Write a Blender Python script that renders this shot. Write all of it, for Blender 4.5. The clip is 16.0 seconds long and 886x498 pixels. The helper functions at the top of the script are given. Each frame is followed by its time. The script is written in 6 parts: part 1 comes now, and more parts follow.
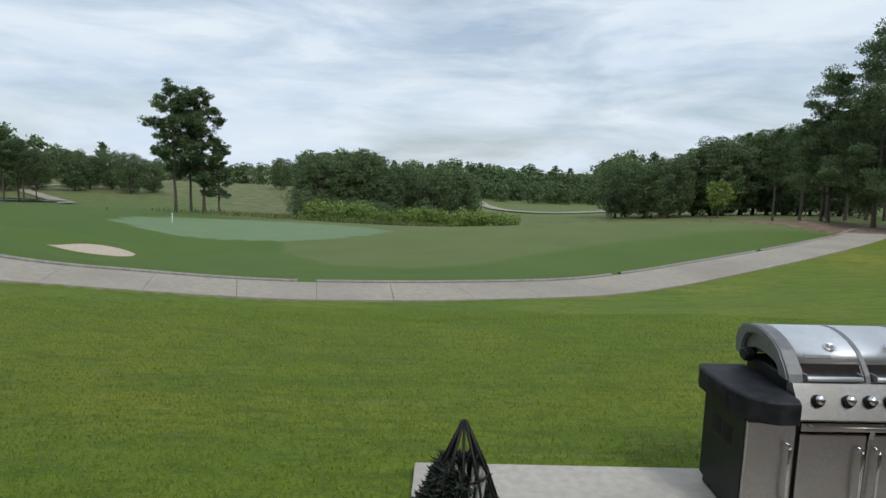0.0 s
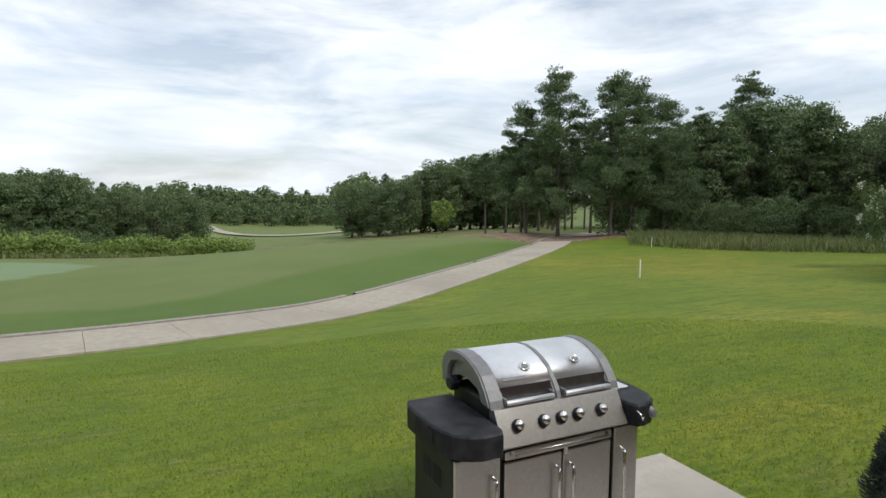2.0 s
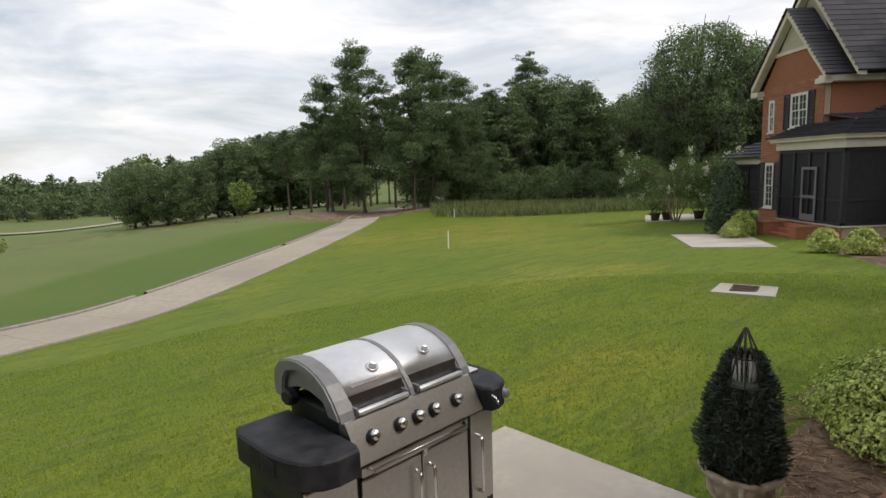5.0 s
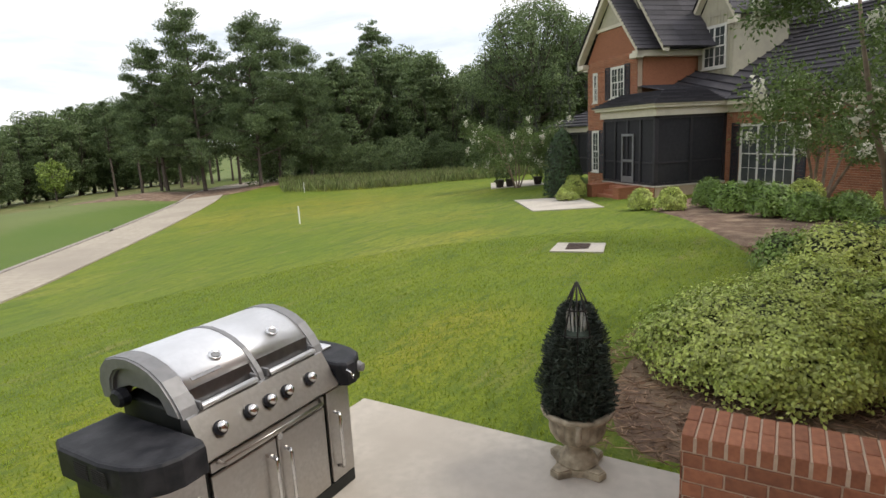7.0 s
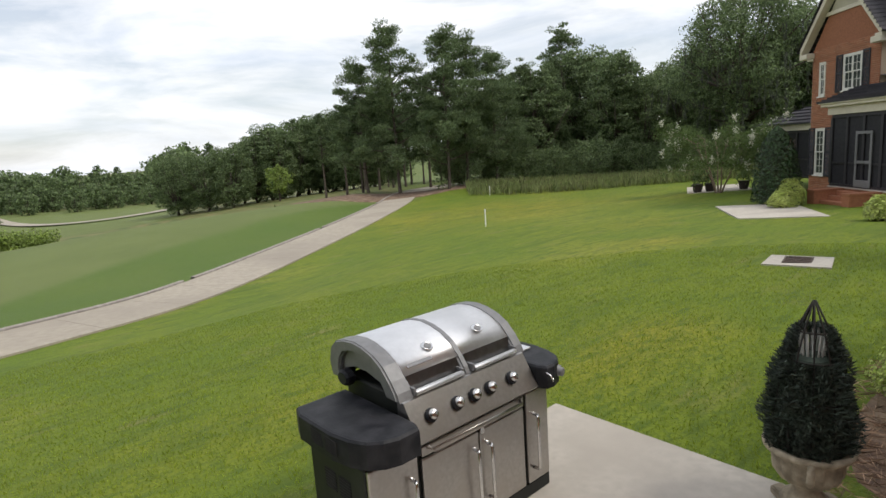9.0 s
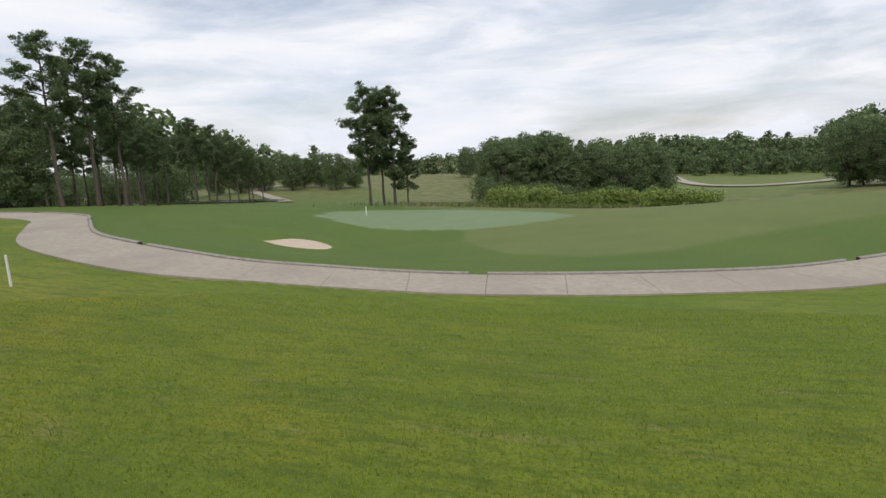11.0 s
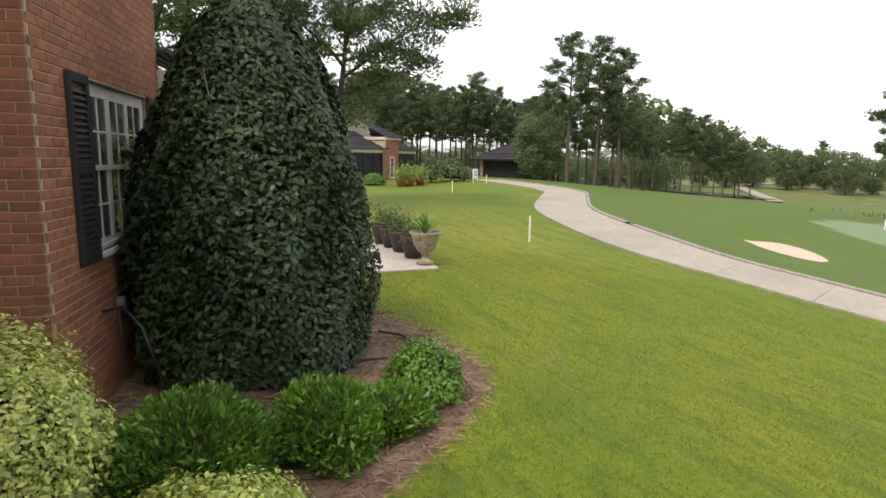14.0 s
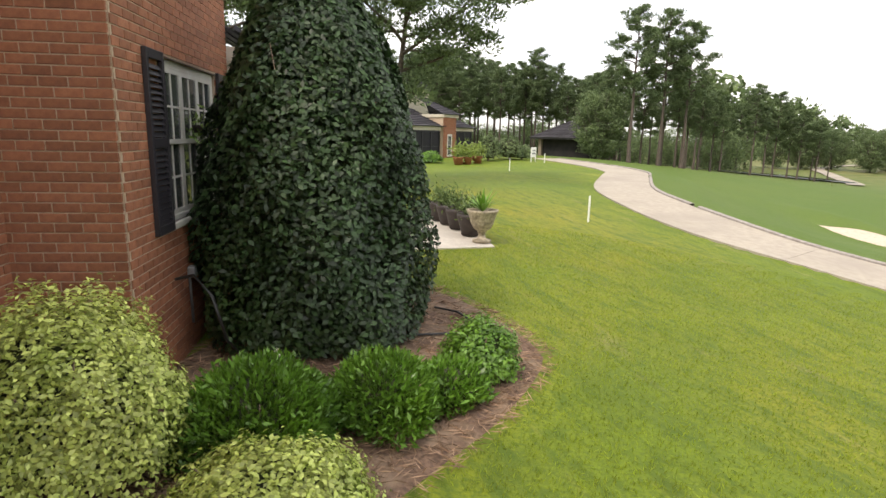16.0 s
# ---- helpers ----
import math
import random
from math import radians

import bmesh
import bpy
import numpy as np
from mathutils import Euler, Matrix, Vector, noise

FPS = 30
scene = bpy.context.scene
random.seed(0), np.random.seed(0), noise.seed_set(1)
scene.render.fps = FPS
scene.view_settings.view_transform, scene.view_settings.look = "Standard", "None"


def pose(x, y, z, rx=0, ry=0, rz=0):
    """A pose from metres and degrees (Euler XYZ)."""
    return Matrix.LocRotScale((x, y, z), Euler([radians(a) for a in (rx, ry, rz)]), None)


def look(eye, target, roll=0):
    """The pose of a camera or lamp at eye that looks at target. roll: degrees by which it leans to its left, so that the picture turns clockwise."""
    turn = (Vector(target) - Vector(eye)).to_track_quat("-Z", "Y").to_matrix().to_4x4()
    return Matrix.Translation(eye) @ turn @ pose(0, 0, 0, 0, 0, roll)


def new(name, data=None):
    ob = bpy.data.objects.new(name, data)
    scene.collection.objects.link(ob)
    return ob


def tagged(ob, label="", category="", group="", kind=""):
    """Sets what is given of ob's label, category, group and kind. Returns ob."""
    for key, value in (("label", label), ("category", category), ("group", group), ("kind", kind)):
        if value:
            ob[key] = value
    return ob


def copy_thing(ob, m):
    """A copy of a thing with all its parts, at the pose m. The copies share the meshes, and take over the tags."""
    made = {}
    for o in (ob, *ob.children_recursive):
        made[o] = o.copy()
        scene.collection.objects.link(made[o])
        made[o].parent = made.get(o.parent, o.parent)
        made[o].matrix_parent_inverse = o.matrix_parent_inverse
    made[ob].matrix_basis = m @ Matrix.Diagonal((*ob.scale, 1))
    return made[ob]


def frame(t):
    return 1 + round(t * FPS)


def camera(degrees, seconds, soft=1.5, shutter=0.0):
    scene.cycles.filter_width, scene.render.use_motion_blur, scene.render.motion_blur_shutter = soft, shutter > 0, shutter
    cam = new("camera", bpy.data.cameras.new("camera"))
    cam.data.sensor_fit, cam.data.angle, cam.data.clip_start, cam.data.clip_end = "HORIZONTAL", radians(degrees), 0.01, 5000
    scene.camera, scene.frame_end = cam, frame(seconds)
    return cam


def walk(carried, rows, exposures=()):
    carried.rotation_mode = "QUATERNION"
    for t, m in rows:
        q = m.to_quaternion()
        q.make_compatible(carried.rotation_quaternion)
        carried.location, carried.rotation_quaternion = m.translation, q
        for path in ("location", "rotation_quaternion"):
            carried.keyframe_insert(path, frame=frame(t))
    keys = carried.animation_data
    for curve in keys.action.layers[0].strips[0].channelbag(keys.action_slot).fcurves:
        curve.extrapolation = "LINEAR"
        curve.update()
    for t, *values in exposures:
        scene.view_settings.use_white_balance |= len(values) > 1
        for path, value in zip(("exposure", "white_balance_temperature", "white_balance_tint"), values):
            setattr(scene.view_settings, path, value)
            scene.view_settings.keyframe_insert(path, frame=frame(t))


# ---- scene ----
cam = camera(75.4, 16.0)
# seconds, place, tilt, lean, turn
PATH = [
    (0, 0.058, 0.132, 1.927, 82.17, -1.04, 0.47),
    (0.5, 0.124, 0.245, 1.930, 83.85, -0.28, -3.50),
    (1, 0.358, 0.423, 1.900, 83.45, -2.71, -0.58),
    (1.5, 0.491, 0.521, 1.918, 84.95, -0.25, -7.47),
    (2, 0.556, 0.732, 1.926, 84.59, -0.29, -25.16),
    (2.5, 0.564, 0.854, 1.933, 84.32, 0.35, -32.89),
    (3, 0.664, 1.028, 1.917, 83.85, 2.49, -36.43),
    (3.2, 0.699, 1.072, 1.922, 83.15, 2.00, -37.29),
    (5.3, 0.665, 1.214, 1.933, 81.60, 1.78, -47.52),
    (5.5, 0.674, 1.209, 1.930, 81.16, 1.73, -50.11),
    (6, 0.708, 1.189, 1.924, 79.76, 3.65, -57.20),
    (6.5, 0.711, 1.199, 1.922, 78.95, 2.93, -58.49),
    (7, 0.724, 1.191, 1.925, 78.67, 2.89, -59.35),
    (7.5, 0.736, 1.155, 1.913, 77.62, 2.82, -65.15),
    (8, 0.737, 1.174, 1.920, 78.10, 4.57, -63.23),
    (8.5, 0.694, 1.244, 1.929, 79.91, 4.77, -53.27),
    (9, 0.619, 1.302, 1.932, 80.11, 3.91, -41.36),
    (9.5, 0.495, 1.386, 1.930, 80.72, 4.71, -25.94),
    (10, 0.439, 1.464, 1.932, 80.13, 3.97, -8.14),
    (10.2, 0.429, 1.448, 1.944, 80.07, 3.94, -2.03),
    (12.3, 0.277, 1.036, 1.957, 81.81, 0.92, 44.88),
    (12.5, 0.268, 1.008, 1.949, 81.78, 0.59, 48.44),
    (13, 0.264, 0.954, 1.942, 81.11, -0.19, 55.99),
    (13.5, 0.238, 0.934, 1.930, 81.00, -0.96, 61.39),
    (14, 0.239, 0.922, 1.936, 80.97, -0.81, 64.17),
    (14.5, 0.248, 0.919, 1.921, 80.65, -0.81, 66.46),
    (15, 0.234, 0.908, 1.928, 80.45, -0.31, 67.80),
    (15.5, 0.224, 0.907, 1.928, 79.93, -0.82, 68.92),
    (16, 0.214, 0.896, 1.917, 78.75, -1.15, 69.79),
]
EXPOSE = [(0.0, 0.0, 6000, 5), (1.0, -0.06, 6150, 7), (1.6, 0.22, 6300, 7), (2.5, 0.40, 6500, 9), (3.2, 0.40, 6550, 10), (5.3, 0.30, 6850, 11), (6.0, 0.52, 6850, 11), (7.5, 0.78, 6800, 11),
          (8.2, 0.82, 6750, 11), (9.0, 0.46, 6700, 10), (10.0, 0.17, 6550, 11), (12.3, 0.17, 6700, 12), (12.8, 0.38, 6800, 13), (13.3, 0.66, 6900, 13), (14.0, 0.88, 7000, 14), (16.0, 1.2, 7150, 14)]
walk(cam, [(t, pose(x, y, z, rx, ry, rz)) for t, x, y, z, rx, ry, rz in PATH], EXPOSE)

# ---------------------------------------------------------------- light
SUN_EL, SUN_AZ = 52.0, 150.0
world = bpy.data.worlds.new("sky")
scene.world = world
world.use_nodes = True
wn, wl = world.node_tree.nodes, world.node_tree.links
wn.clear()
w_out = wn.new("ShaderNodeOutputWorld")
w_bg = wn.new("ShaderNodeBackground")
w_sky = wn.new("ShaderNodeTexSky")
w_sky.sky_type, w_sky.sun_disc = "NISHITA", False
w_sky.sun_elevation, w_sky.sun_rotation = radians(SUN_EL), radians(SUN_AZ)
w_sky.air_density, w_sky.dust_density, w_sky.ozone_density = 1.0, 2.0, 1.0
w_co = wn.new("ShaderNodeTexCoord")
w_map = wn.new("ShaderNodeMapping")
w_map.inputs["Scale"].default_value = (1.6, 1.6, 7.5)
w_n1 = wn.new("ShaderNodeTexNoise")
w_n1.inputs["Scale"].default_value, w_n1.inputs["Detail"].default_value, w_n1.inputs["Roughness"].default_value = 1.7, 9.0, 0.58
w_n1.inputs["Distortion"].default_value = 0.35
w_r1 = wn.new("ShaderNodeValToRGB")
w_r1.color_ramp.elements[0].position, w_r1.color_ramp.elements[0].color = 0.34, (0.42, 0.42, 0.42, 1)
w_r1.color_ramp.elements[1].position, w_r1.color_ramp.elements[1].color = 0.56, (1, 1, 1, 1)
w_n2 = wn.new("ShaderNodeTexNoise")
w_n2.inputs["Scale"].default_value, w_n2.inputs["Detail"].default_value = 3.1, 6.0
w_r2 = wn.new("ShaderNodeValToRGB")
w_r2.color_ramp.elements[0].position, w_r2.color_ramp.elements[0].color = 0.30, (7.0, 7.5, 8.4, 1)
w_r2.color_ramp.elements[1].position, w_r2.color_ramp.elements[1].color = 0.68, (8.35, 8.5, 8.75, 1)
w_mix = wn.new("ShaderNodeMixRGB")
wl.new(w_co.outputs["Generated"], w_map.inputs["Vector"])
wl.new(w_map.outputs[0], w_n1.inputs["Vector"])
wl.new(w_map.outputs[0], w_n2.inputs["Vector"])
wl.new(w_n1.outputs["Fac"], w_r1.inputs[0])
wl.new(w_n2.outputs["Fac"], w_r2.inputs[0])
wl.new(w_r1.outputs[0], w_mix.inputs[0])
wl.new(w_sky.outputs[0], w_mix.inputs[1])
wl.new(w_r2.outputs[0], w_mix.inputs[2])
wl.new(w_mix.outputs[0], w_bg.inputs["Color"])
w_bg.inputs["Strength"].default_value = 0.10
wl.new(w_bg.outputs[0], w_out.inputs[0])

sun_data = bpy.data.lights.new("sun", "SUN")
sun_data.energy, sun_data.angle, sun_data.color = 1.2, radians(12), (1.0, 0.96, 0.88)
sun = new("sun", sun_data)
sa, se = radians(SUN_AZ), radians(SUN_EL)
sun.matrix_world = look((0, 0, 60), Vector((0, 0, 60)) - Vector((math.sin(sa) * math.cos(se), math.cos(sa) * math.cos(se), math.sin(se))))


# ---------------------------------------------------------------- materials
def material(name, base, second=None, rough=0.7, metal=0.0, scale=8.0, bump=0.0, bump_scale=60.0, vary=0.0, spec=0.5, third=None, third_scale=0.6, per="island"):
    """Two-scale noise material: base and second mix by fine noise, third by broad noise, vary gives each piece its own value."""
    m = bpy.data.materials.new(name)
    m.use_nodes = True
    n, l = m.node_tree.nodes, m.node_tree.links
    p = n["Principled BSDF"]
    p.inputs["Roughness"].default_value, p.inputs["Metallic"].default_value = rough, metal
    p.inputs["Specular IOR Level"].default_value = spec
    co = n.new("ShaderNodeTexCoord")
    colour = None
    rgb = n.new("ShaderNodeRGB")
    rgb.outputs[0].default_value = (*base, 1)
    colour = rgb.outputs[0]

    def mixed(a, to, s, lo, hi, detail=4.0):
        t = n.new("ShaderNodeTexNoise")
        t.inputs["Scale"].default_value, t.inputs["Detail"].default_value = s, detail
        l.new(co.outputs["Object"], t.inputs["Vector"])
        r = n.new("ShaderNodeMapRange")
        r.inputs[1].default_value, r.inputs[2].default_value = lo, hi
        l.new(t.outputs["Fac"], r.inputs[0])
        x = n.new("ShaderNodeMixRGB")
        l.new(r.outputs[0], x.inputs[0])
        l.new(a, x.inputs[1])
        x.inputs[2].default_value = (*to, 1)
        return x.outputs[0]
    if second:
        colour = mixed(colour, second, scale, 0.38, 0.66)
    if third:
        colour = mixed(colour, third, third_scale, 0.45, 0.7, 3.0)
    if vary:
        if per == "island":
            g = n.new("ShaderNodeNewGeometry")
            rnd = g.outputs["Random Per Island"]
        else:
            g = n.new("ShaderNodeObjectInfo")
            rnd = g.outputs["Random"]
        r = n.new("ShaderNodeMapRange")
        r.inputs[3].default_value, r.inputs[4].default_value = 1 - vary, 1 + vary
        l.new(rnd, r.inputs[0])
        h = n.new("ShaderNodeHueSaturation")
        l.new(r.outputs[0], h.inputs["Value"])
        l.new(colour, h.inputs["Color"])
        colour = h.outputs[0]
    l.new(colour, p.inputs["Base Color"])
    if bump:
        t = n.new("ShaderNodeTexNoise")
        t.inputs["Scale"].default_value, t.inputs["Detail"].default_value = bump_scale, 5.0
        l.new(co.outputs["Object"], t.inputs["Vector"])
        b = n.new("ShaderNodeBump")
        b.inputs["Strength"].default_value, b.inputs["Distance"].default_value = bump, 0.01
        l.new(t.outputs["Fac"], b.inputs["Height"])
        l.new(b.outputs[0], p.inputs["Normal"])
    return m


def leafy(name, base, second, vary=0.35, rough=0.6, through_light=0.38):
    """Leaf material: each leaf its own value, some light through it."""
    m = material(name, base, second, rough=rough, scale=1.3, vary=vary)
    n, l = m.node_tree.nodes, m.node_tree.links
    p, out = n["Principled BSDF"], n["Material Output"]
    tr = n.new("ShaderNodeBsdfTranslucent")
    src = p.inputs["Base Color"].links[0].from_socket
    l.new(src, tr.inputs["Color"])
    mx = n.new("ShaderNodeMixShader")
    mx.inputs[0].default_value = through_light
    l.new(p.outputs[0], mx.inputs[1])
    l.new(tr.outputs[0], mx.inputs[2])
    l.new(mx.outputs[0], out.inputs["Surface"])
    return m


M = {}
M["concrete"] = material("concrete", (0.54, 0.495, 0.43), (0.45, 0.41, 0.355), 0.85, scale=14, bump=0.15, bump_scale=180, third=(0.40, 0.36, 0.31), third_scale=0.9)
M["path"] = material("path_concrete", (0.40, 0.352, 0.285), (0.335, 0.295, 0.238), 0.9, scale=5, bump=0.1, bump_scale=90, third=(0.305, 0.266, 0.218), third_scale=0.35)
M["kerb"] = material("kerb_concrete", (0.33, 0.30, 0.27), (0.24, 0.21, 0.19), 0.9, scale=9, bump=0.1)
M["sand"] = material("sand", (0.56, 0.46, 0.37), (0.47, 0.38, 0.29), 0.95, scale=6, bump=0.2, bump_scale=60)
M["straw"] = material("pine_straw", (0.190, 0.118, 0.078), (0.095, 0.060, 0.042), 0.95, scale=30, bump=0.6, bump_scale=140, third=(0.29, 0.21, 0.14), third_scale=2.5)
M["straw_bit"] = material("straw_needles", (0.36, 0.235, 0.150), (0.20, 0.125, 0.080), 0.9, vary=0.5)
M["brick"] = material("brick", (0.33, 0.132, 0.068), (0.255, 0.098, 0.052), 0.85, scale=22, bump=0.25, bump_scale=160, vary=0.22, per="object")
M["brick_j"] = material("brick_joined", (0.33, 0.132, 0.068), (0.255, 0.098, 0.052), 0.85, scale=22, bump=0.25, bump_scale=160, vary=0.22)
M["mortar"] = material("mortar", (0.52, 0.40, 0.29), (0.44, 0.33, 0.24), 0.95, scale=30, bump=0.2, bump_scale=200)
M["white"] = material("cream_paint", (0.62, 0.57, 0.46), (0.56, 0.51, 0.41), 0.55, scale=3)
M["sash"] = material("sash_paint", (0.66, 0.65, 0.60), (0.60, 0.58, 0.53), 0.5, scale=5)
M["siding"] = material("siding_paint", (0.42, 0.39, 0.29), (0.37, 0.34, 0.26), 0.7, scale=3)
M["shingle"] = material("shingle", (0.062, 0.058, 0.066), (0.036, 0.034, 0.040), 0.9, scale=25, bump=0.3, bump_scale=90, vary=0.3)
M["shutter"] = material("shutter_paint", (0.022, 0.02, 0.026), (0.03, 0.028, 0.032), 0.5, scale=6)
M["black"] = material("black_paint", (0.008, 0.008, 0.010), (0.012, 0.012, 0.014), 0.38, scale=4, bump=0.03)
M["screen"] = material("insect_screen", (0.012, 0.012, 0.016), (0.02, 0.02, 0.024), 0.75, scale=8)
# near-black colour standing in for shade in rooms, porches and openings
M["dark"] = material("unlit_black", (0.010, 0.009, 0.009), (0.02, 0.018, 0.016), 0.9, scale=2)
M["steel"] = material("brushed_steel", (0.50, 0.48, 0.46), (0.44, 0.42, 0.40), 0.30, 1.0, scale=40, bump=0.04, bump_scale=220, third=(0.46, 0.43, 0.40), third_scale=5)
M["hood"] = material("hood_steel", (0.82, 0.82, 0.83), (0.77, 0.77, 0.78), 0.50, 1.0, scale=30, bump=0.03, bump_scale=200, third=(0.73, 0.73, 0.74), third_scale=4)
M["castgrey"] = material("grey_enamel", (0.235, 0.235, 0.24), (0.20, 0.20, 0.205), 0.5, 0.35, scale=20, bump=0.05)
M["chrome"] = material("chrome", (0.72, 0.72, 0.72), (0.65, 0.65, 0.65), 0.16, 1.0, scale=10)
M["plastic"] = material("shelf_plastic", (0.012, 0.013, 0.016), (0.02, 0.021, 0.024), 0.5, scale=12, spec=0.2, bump=0.06, third=(0.035, 0.035, 0.04), third_scale=9)
M["steelblack"] = material("cart_side", (0.012, 0.014, 0.013), (0.02, 0.022, 0.02), 0.5, scale=10, spec=0.3, bump=0.05)
M["band"] = material("polished_band", (0.22, 0.22, 0.22), (0.18, 0.18, 0.18), 0.34, 1.0, scale=20)
M["stone"] = material("urn_stone", (0.47, 0.40, 0.29), (0.24, 0.20, 0.14), 0.85, scale=16, bump=0.5, bump_scale=60, third=(0.16, 0.13, 0.09), third_scale=6)
M["wire"] = material("wire", (0.015, 0.014, 0.012), (0.03, 0.025, 0.02), 0.5, 0.4, scale=30)
M["cage"] = material("cage_inner", (0.50, 0.50, 0.46), (0.38, 0.38, 0.34), 0.6, scale=20)
M["pot"] = material("dark_pot", (0.045, 0.032, 0.028), (0.03, 0.022, 0.02), 0.6, scale=10)
M["terra"] = material("terracotta", (0.30, 0.11, 0.05), (0.22, 0.08, 0.04), 0.8, scale=8)
M["bark"] = material("bark", (0.12, 0.095, 0.075), (0.06, 0.048, 0.04), 0.95, scale=9, bump=0.8, bump_scale=14)
M["crepebark"] = material("crepe_bark", (0.24, 0.18, 0.13), (0.15, 0.11, 0.08), 0.8, scale=6, bump=0.2, bump_scale=20)
M["stake"] = material("white_stake", (0.8, 0.8, 0.76), (0.7, 0.7, 0.66), 0.6, scale=8)
M["water"] = material("pond_water", (0.035, 0.04, 0.035), (0.03, 0.035, 0.03), 0.06, scale=2)
M["iron"] = material("iron_grate", (0.07, 0.055, 0.045), (0.12, 0.08, 0.06), 0.8, 0.3, scale=20)
M["hose"] = material("black_hose", (0.012, 0.012, 0.012), (0.02, 0.02, 0.02), 0.5, scale=20)
M["wood"] = material("grey_wood", (0.25, 0.20, 0.15), (0.18, 0.14, 0.11), 0.8, scale=10)
M["l_pine"] = leafy("pine_needles", (0.150, 0.205, 0.088), (0.105, 0.155, 0.072), 0.5)
M["l_wood"] = leafy("wood_leaves", (0.165, 0.225, 0.090), (0.115, 0.170, 0.074), 0.5)
M["l_bright"] = leafy("young_leaves", (0.27, 0.35, 0.08), (0.18, 0.26, 0.06), 0.4)
M["l_holly"] = leafy("holly_leaves", (0.025, 0.058, 0.016), (0.036, 0.074, 0.020), 0.6, 0.50, 0.12)
M["l_box"] = leafy("boxwood_leaves", (0.52, 0.58, 0.16), (0.36, 0.45, 0.10), 0.45, 0.42, 0.25)
M["l_boxd"] = leafy("dark_boxwood_leaves", (0.20, 0.31, 0.06), (0.135, 0.235, 0.045), 0.4, 0.42, 0.2)
M["l_gard"] = leafy("gardenia_leaves", (0.15, 0.30, 0.034), (0.09, 0.20, 0.026), 0.4, 0.38, 0.25)
M["l_crepe"] = leafy("crepe_leaves", (0.125, 0.185, 0.052), (0.085, 0.135, 0.038), 0.45)
M["l_topi"] = leafy("topiary_needles", (0.036, 0.050, 0.038), (0.055, 0.075, 0.052), 0.6, 0.7, 0.05)
M["petal"] = leafy("white_petals", (0.75, 0.74, 0.66), (0.68, 0.66, 0.55), 0.1)
M["moss"] = leafy("hanging_moss", (0.10, 0.11, 0.085), (0.07, 0.08, 0.06), 0.3)
M["reed"] = leafy("tall_grass", (0.17, 0.22, 0.07), (0.22, 0.23, 0.10), 0.4)
M["blade"] = leafy("grass_blades", (0.285, 0.355, 0.033), (0.215, 0.285, 0.027), 0.3, 0.7, 0.5)


# ---------------------------------------------------------------- mesh helpers
def link(name, verts, faces, mat, parent=None, label="", smooth=False):
    me = bpy.data.meshes.new(name)
    me.from_pydata([tuple(v) for v in verts], [], [tuple(f) for f in faces])
    if mat:
        me.materials.append(mat)
    if smooth:
        me.polygons.foreach_set("use_smooth", [True] * len(me.polygons))
    ob = new(name, me)
    if parent:
        ob.parent = parent
    if label:
        ob["label"] = label
    return ob


def part(name, bm, mat, parent=None, label="", smooth=False):
    me = bpy.data.meshes.new(name)
    if smooth:
        for f in bm.faces:
            f.smooth = True
    bm.to_mesh(me)
    bm.free()
    if mat:
        me.materials.append(mat)
    ob = new(name, me)
    if parent:
        ob.parent = parent
    if label:
        ob["label"] = label
    return ob


def thing(name, at, label, category, group="", kind="", turn=0.0):
    ob = new(name)
    ob.matrix_basis = pose(*at, 0, 0, turn)
    return tagged(ob, label, category, group, kind)


def box(bm, lo, hi, bevel=0.0, m=None):
    c = [(a + b) / 2 for a, b in zip(lo, hi)]
    d = [abs(b - a) for a, b in zip(lo, hi)]
    mat = Matrix.Translation(c) @ Matrix.Diagonal((*d, 1))
    r = bmesh.ops.create_cube(bm, size=1.0, matrix=(m @ mat) if m else mat)
    if bevel:
        es = {e for v in r["verts"] for e in v.link_edges}
        bmesh.ops.bevel(bm, geom=list(es), offset=bevel, segments=2, profile=0.5, affect="EDGES")
    return bm


def boxes(*lohi, bevel=0.0):
    bm = bmesh.new()
    for lo, hi in lohi:
        box(bm, lo, hi, bevel)
    return bm


def prism(bm, outline, a, b, axis="y"):
    """Extrude an outline of (u, w) pairs from a to b along an axis."""
    def at(u, w, k):
        return {"x": (k, u, w), "y": (u, k, w), "z": (u, w, k)}[axis]
    va = [bm.verts.new(at(u, w, a)) for u, w in outline]
    vb = [bm.verts.new(at(u, w, b)) for u, w in outline]
    n = len(outline)
    bm.faces.new(va)
    bm.faces.new(vb[::-1])
    for i in range(n):
        bm.faces.new((va[i], vb[i], vb[(i + 1) % n], va[(i + 1) % n]))
    bmesh.ops.recalc_face_normals(bm, faces=bm.faces)
    return bm


def lathe(profile, seg=32, wobble=None):
    bm = bmesh.new()
    rings = []
    for r, z in profile:
        rings.append([bm.verts.new(((r * (wobble(a, z) if wobble else 1)) * math.cos(a), (r * (wobble(a, z) if wobble else 1)) * math.sin(a), z))
                      for a in (2 * math.pi * i / seg for i in range(seg))])
    for p, q in zip(rings, rings[1:]):
        for i in range(seg):
            bm.faces.new((p[i], p[(i + 1) % seg], q[(i + 1) % seg], q[i]))
    bm.faces.new(rings[0][::-1])
    bm.faces.new(rings[-1])
    return bm


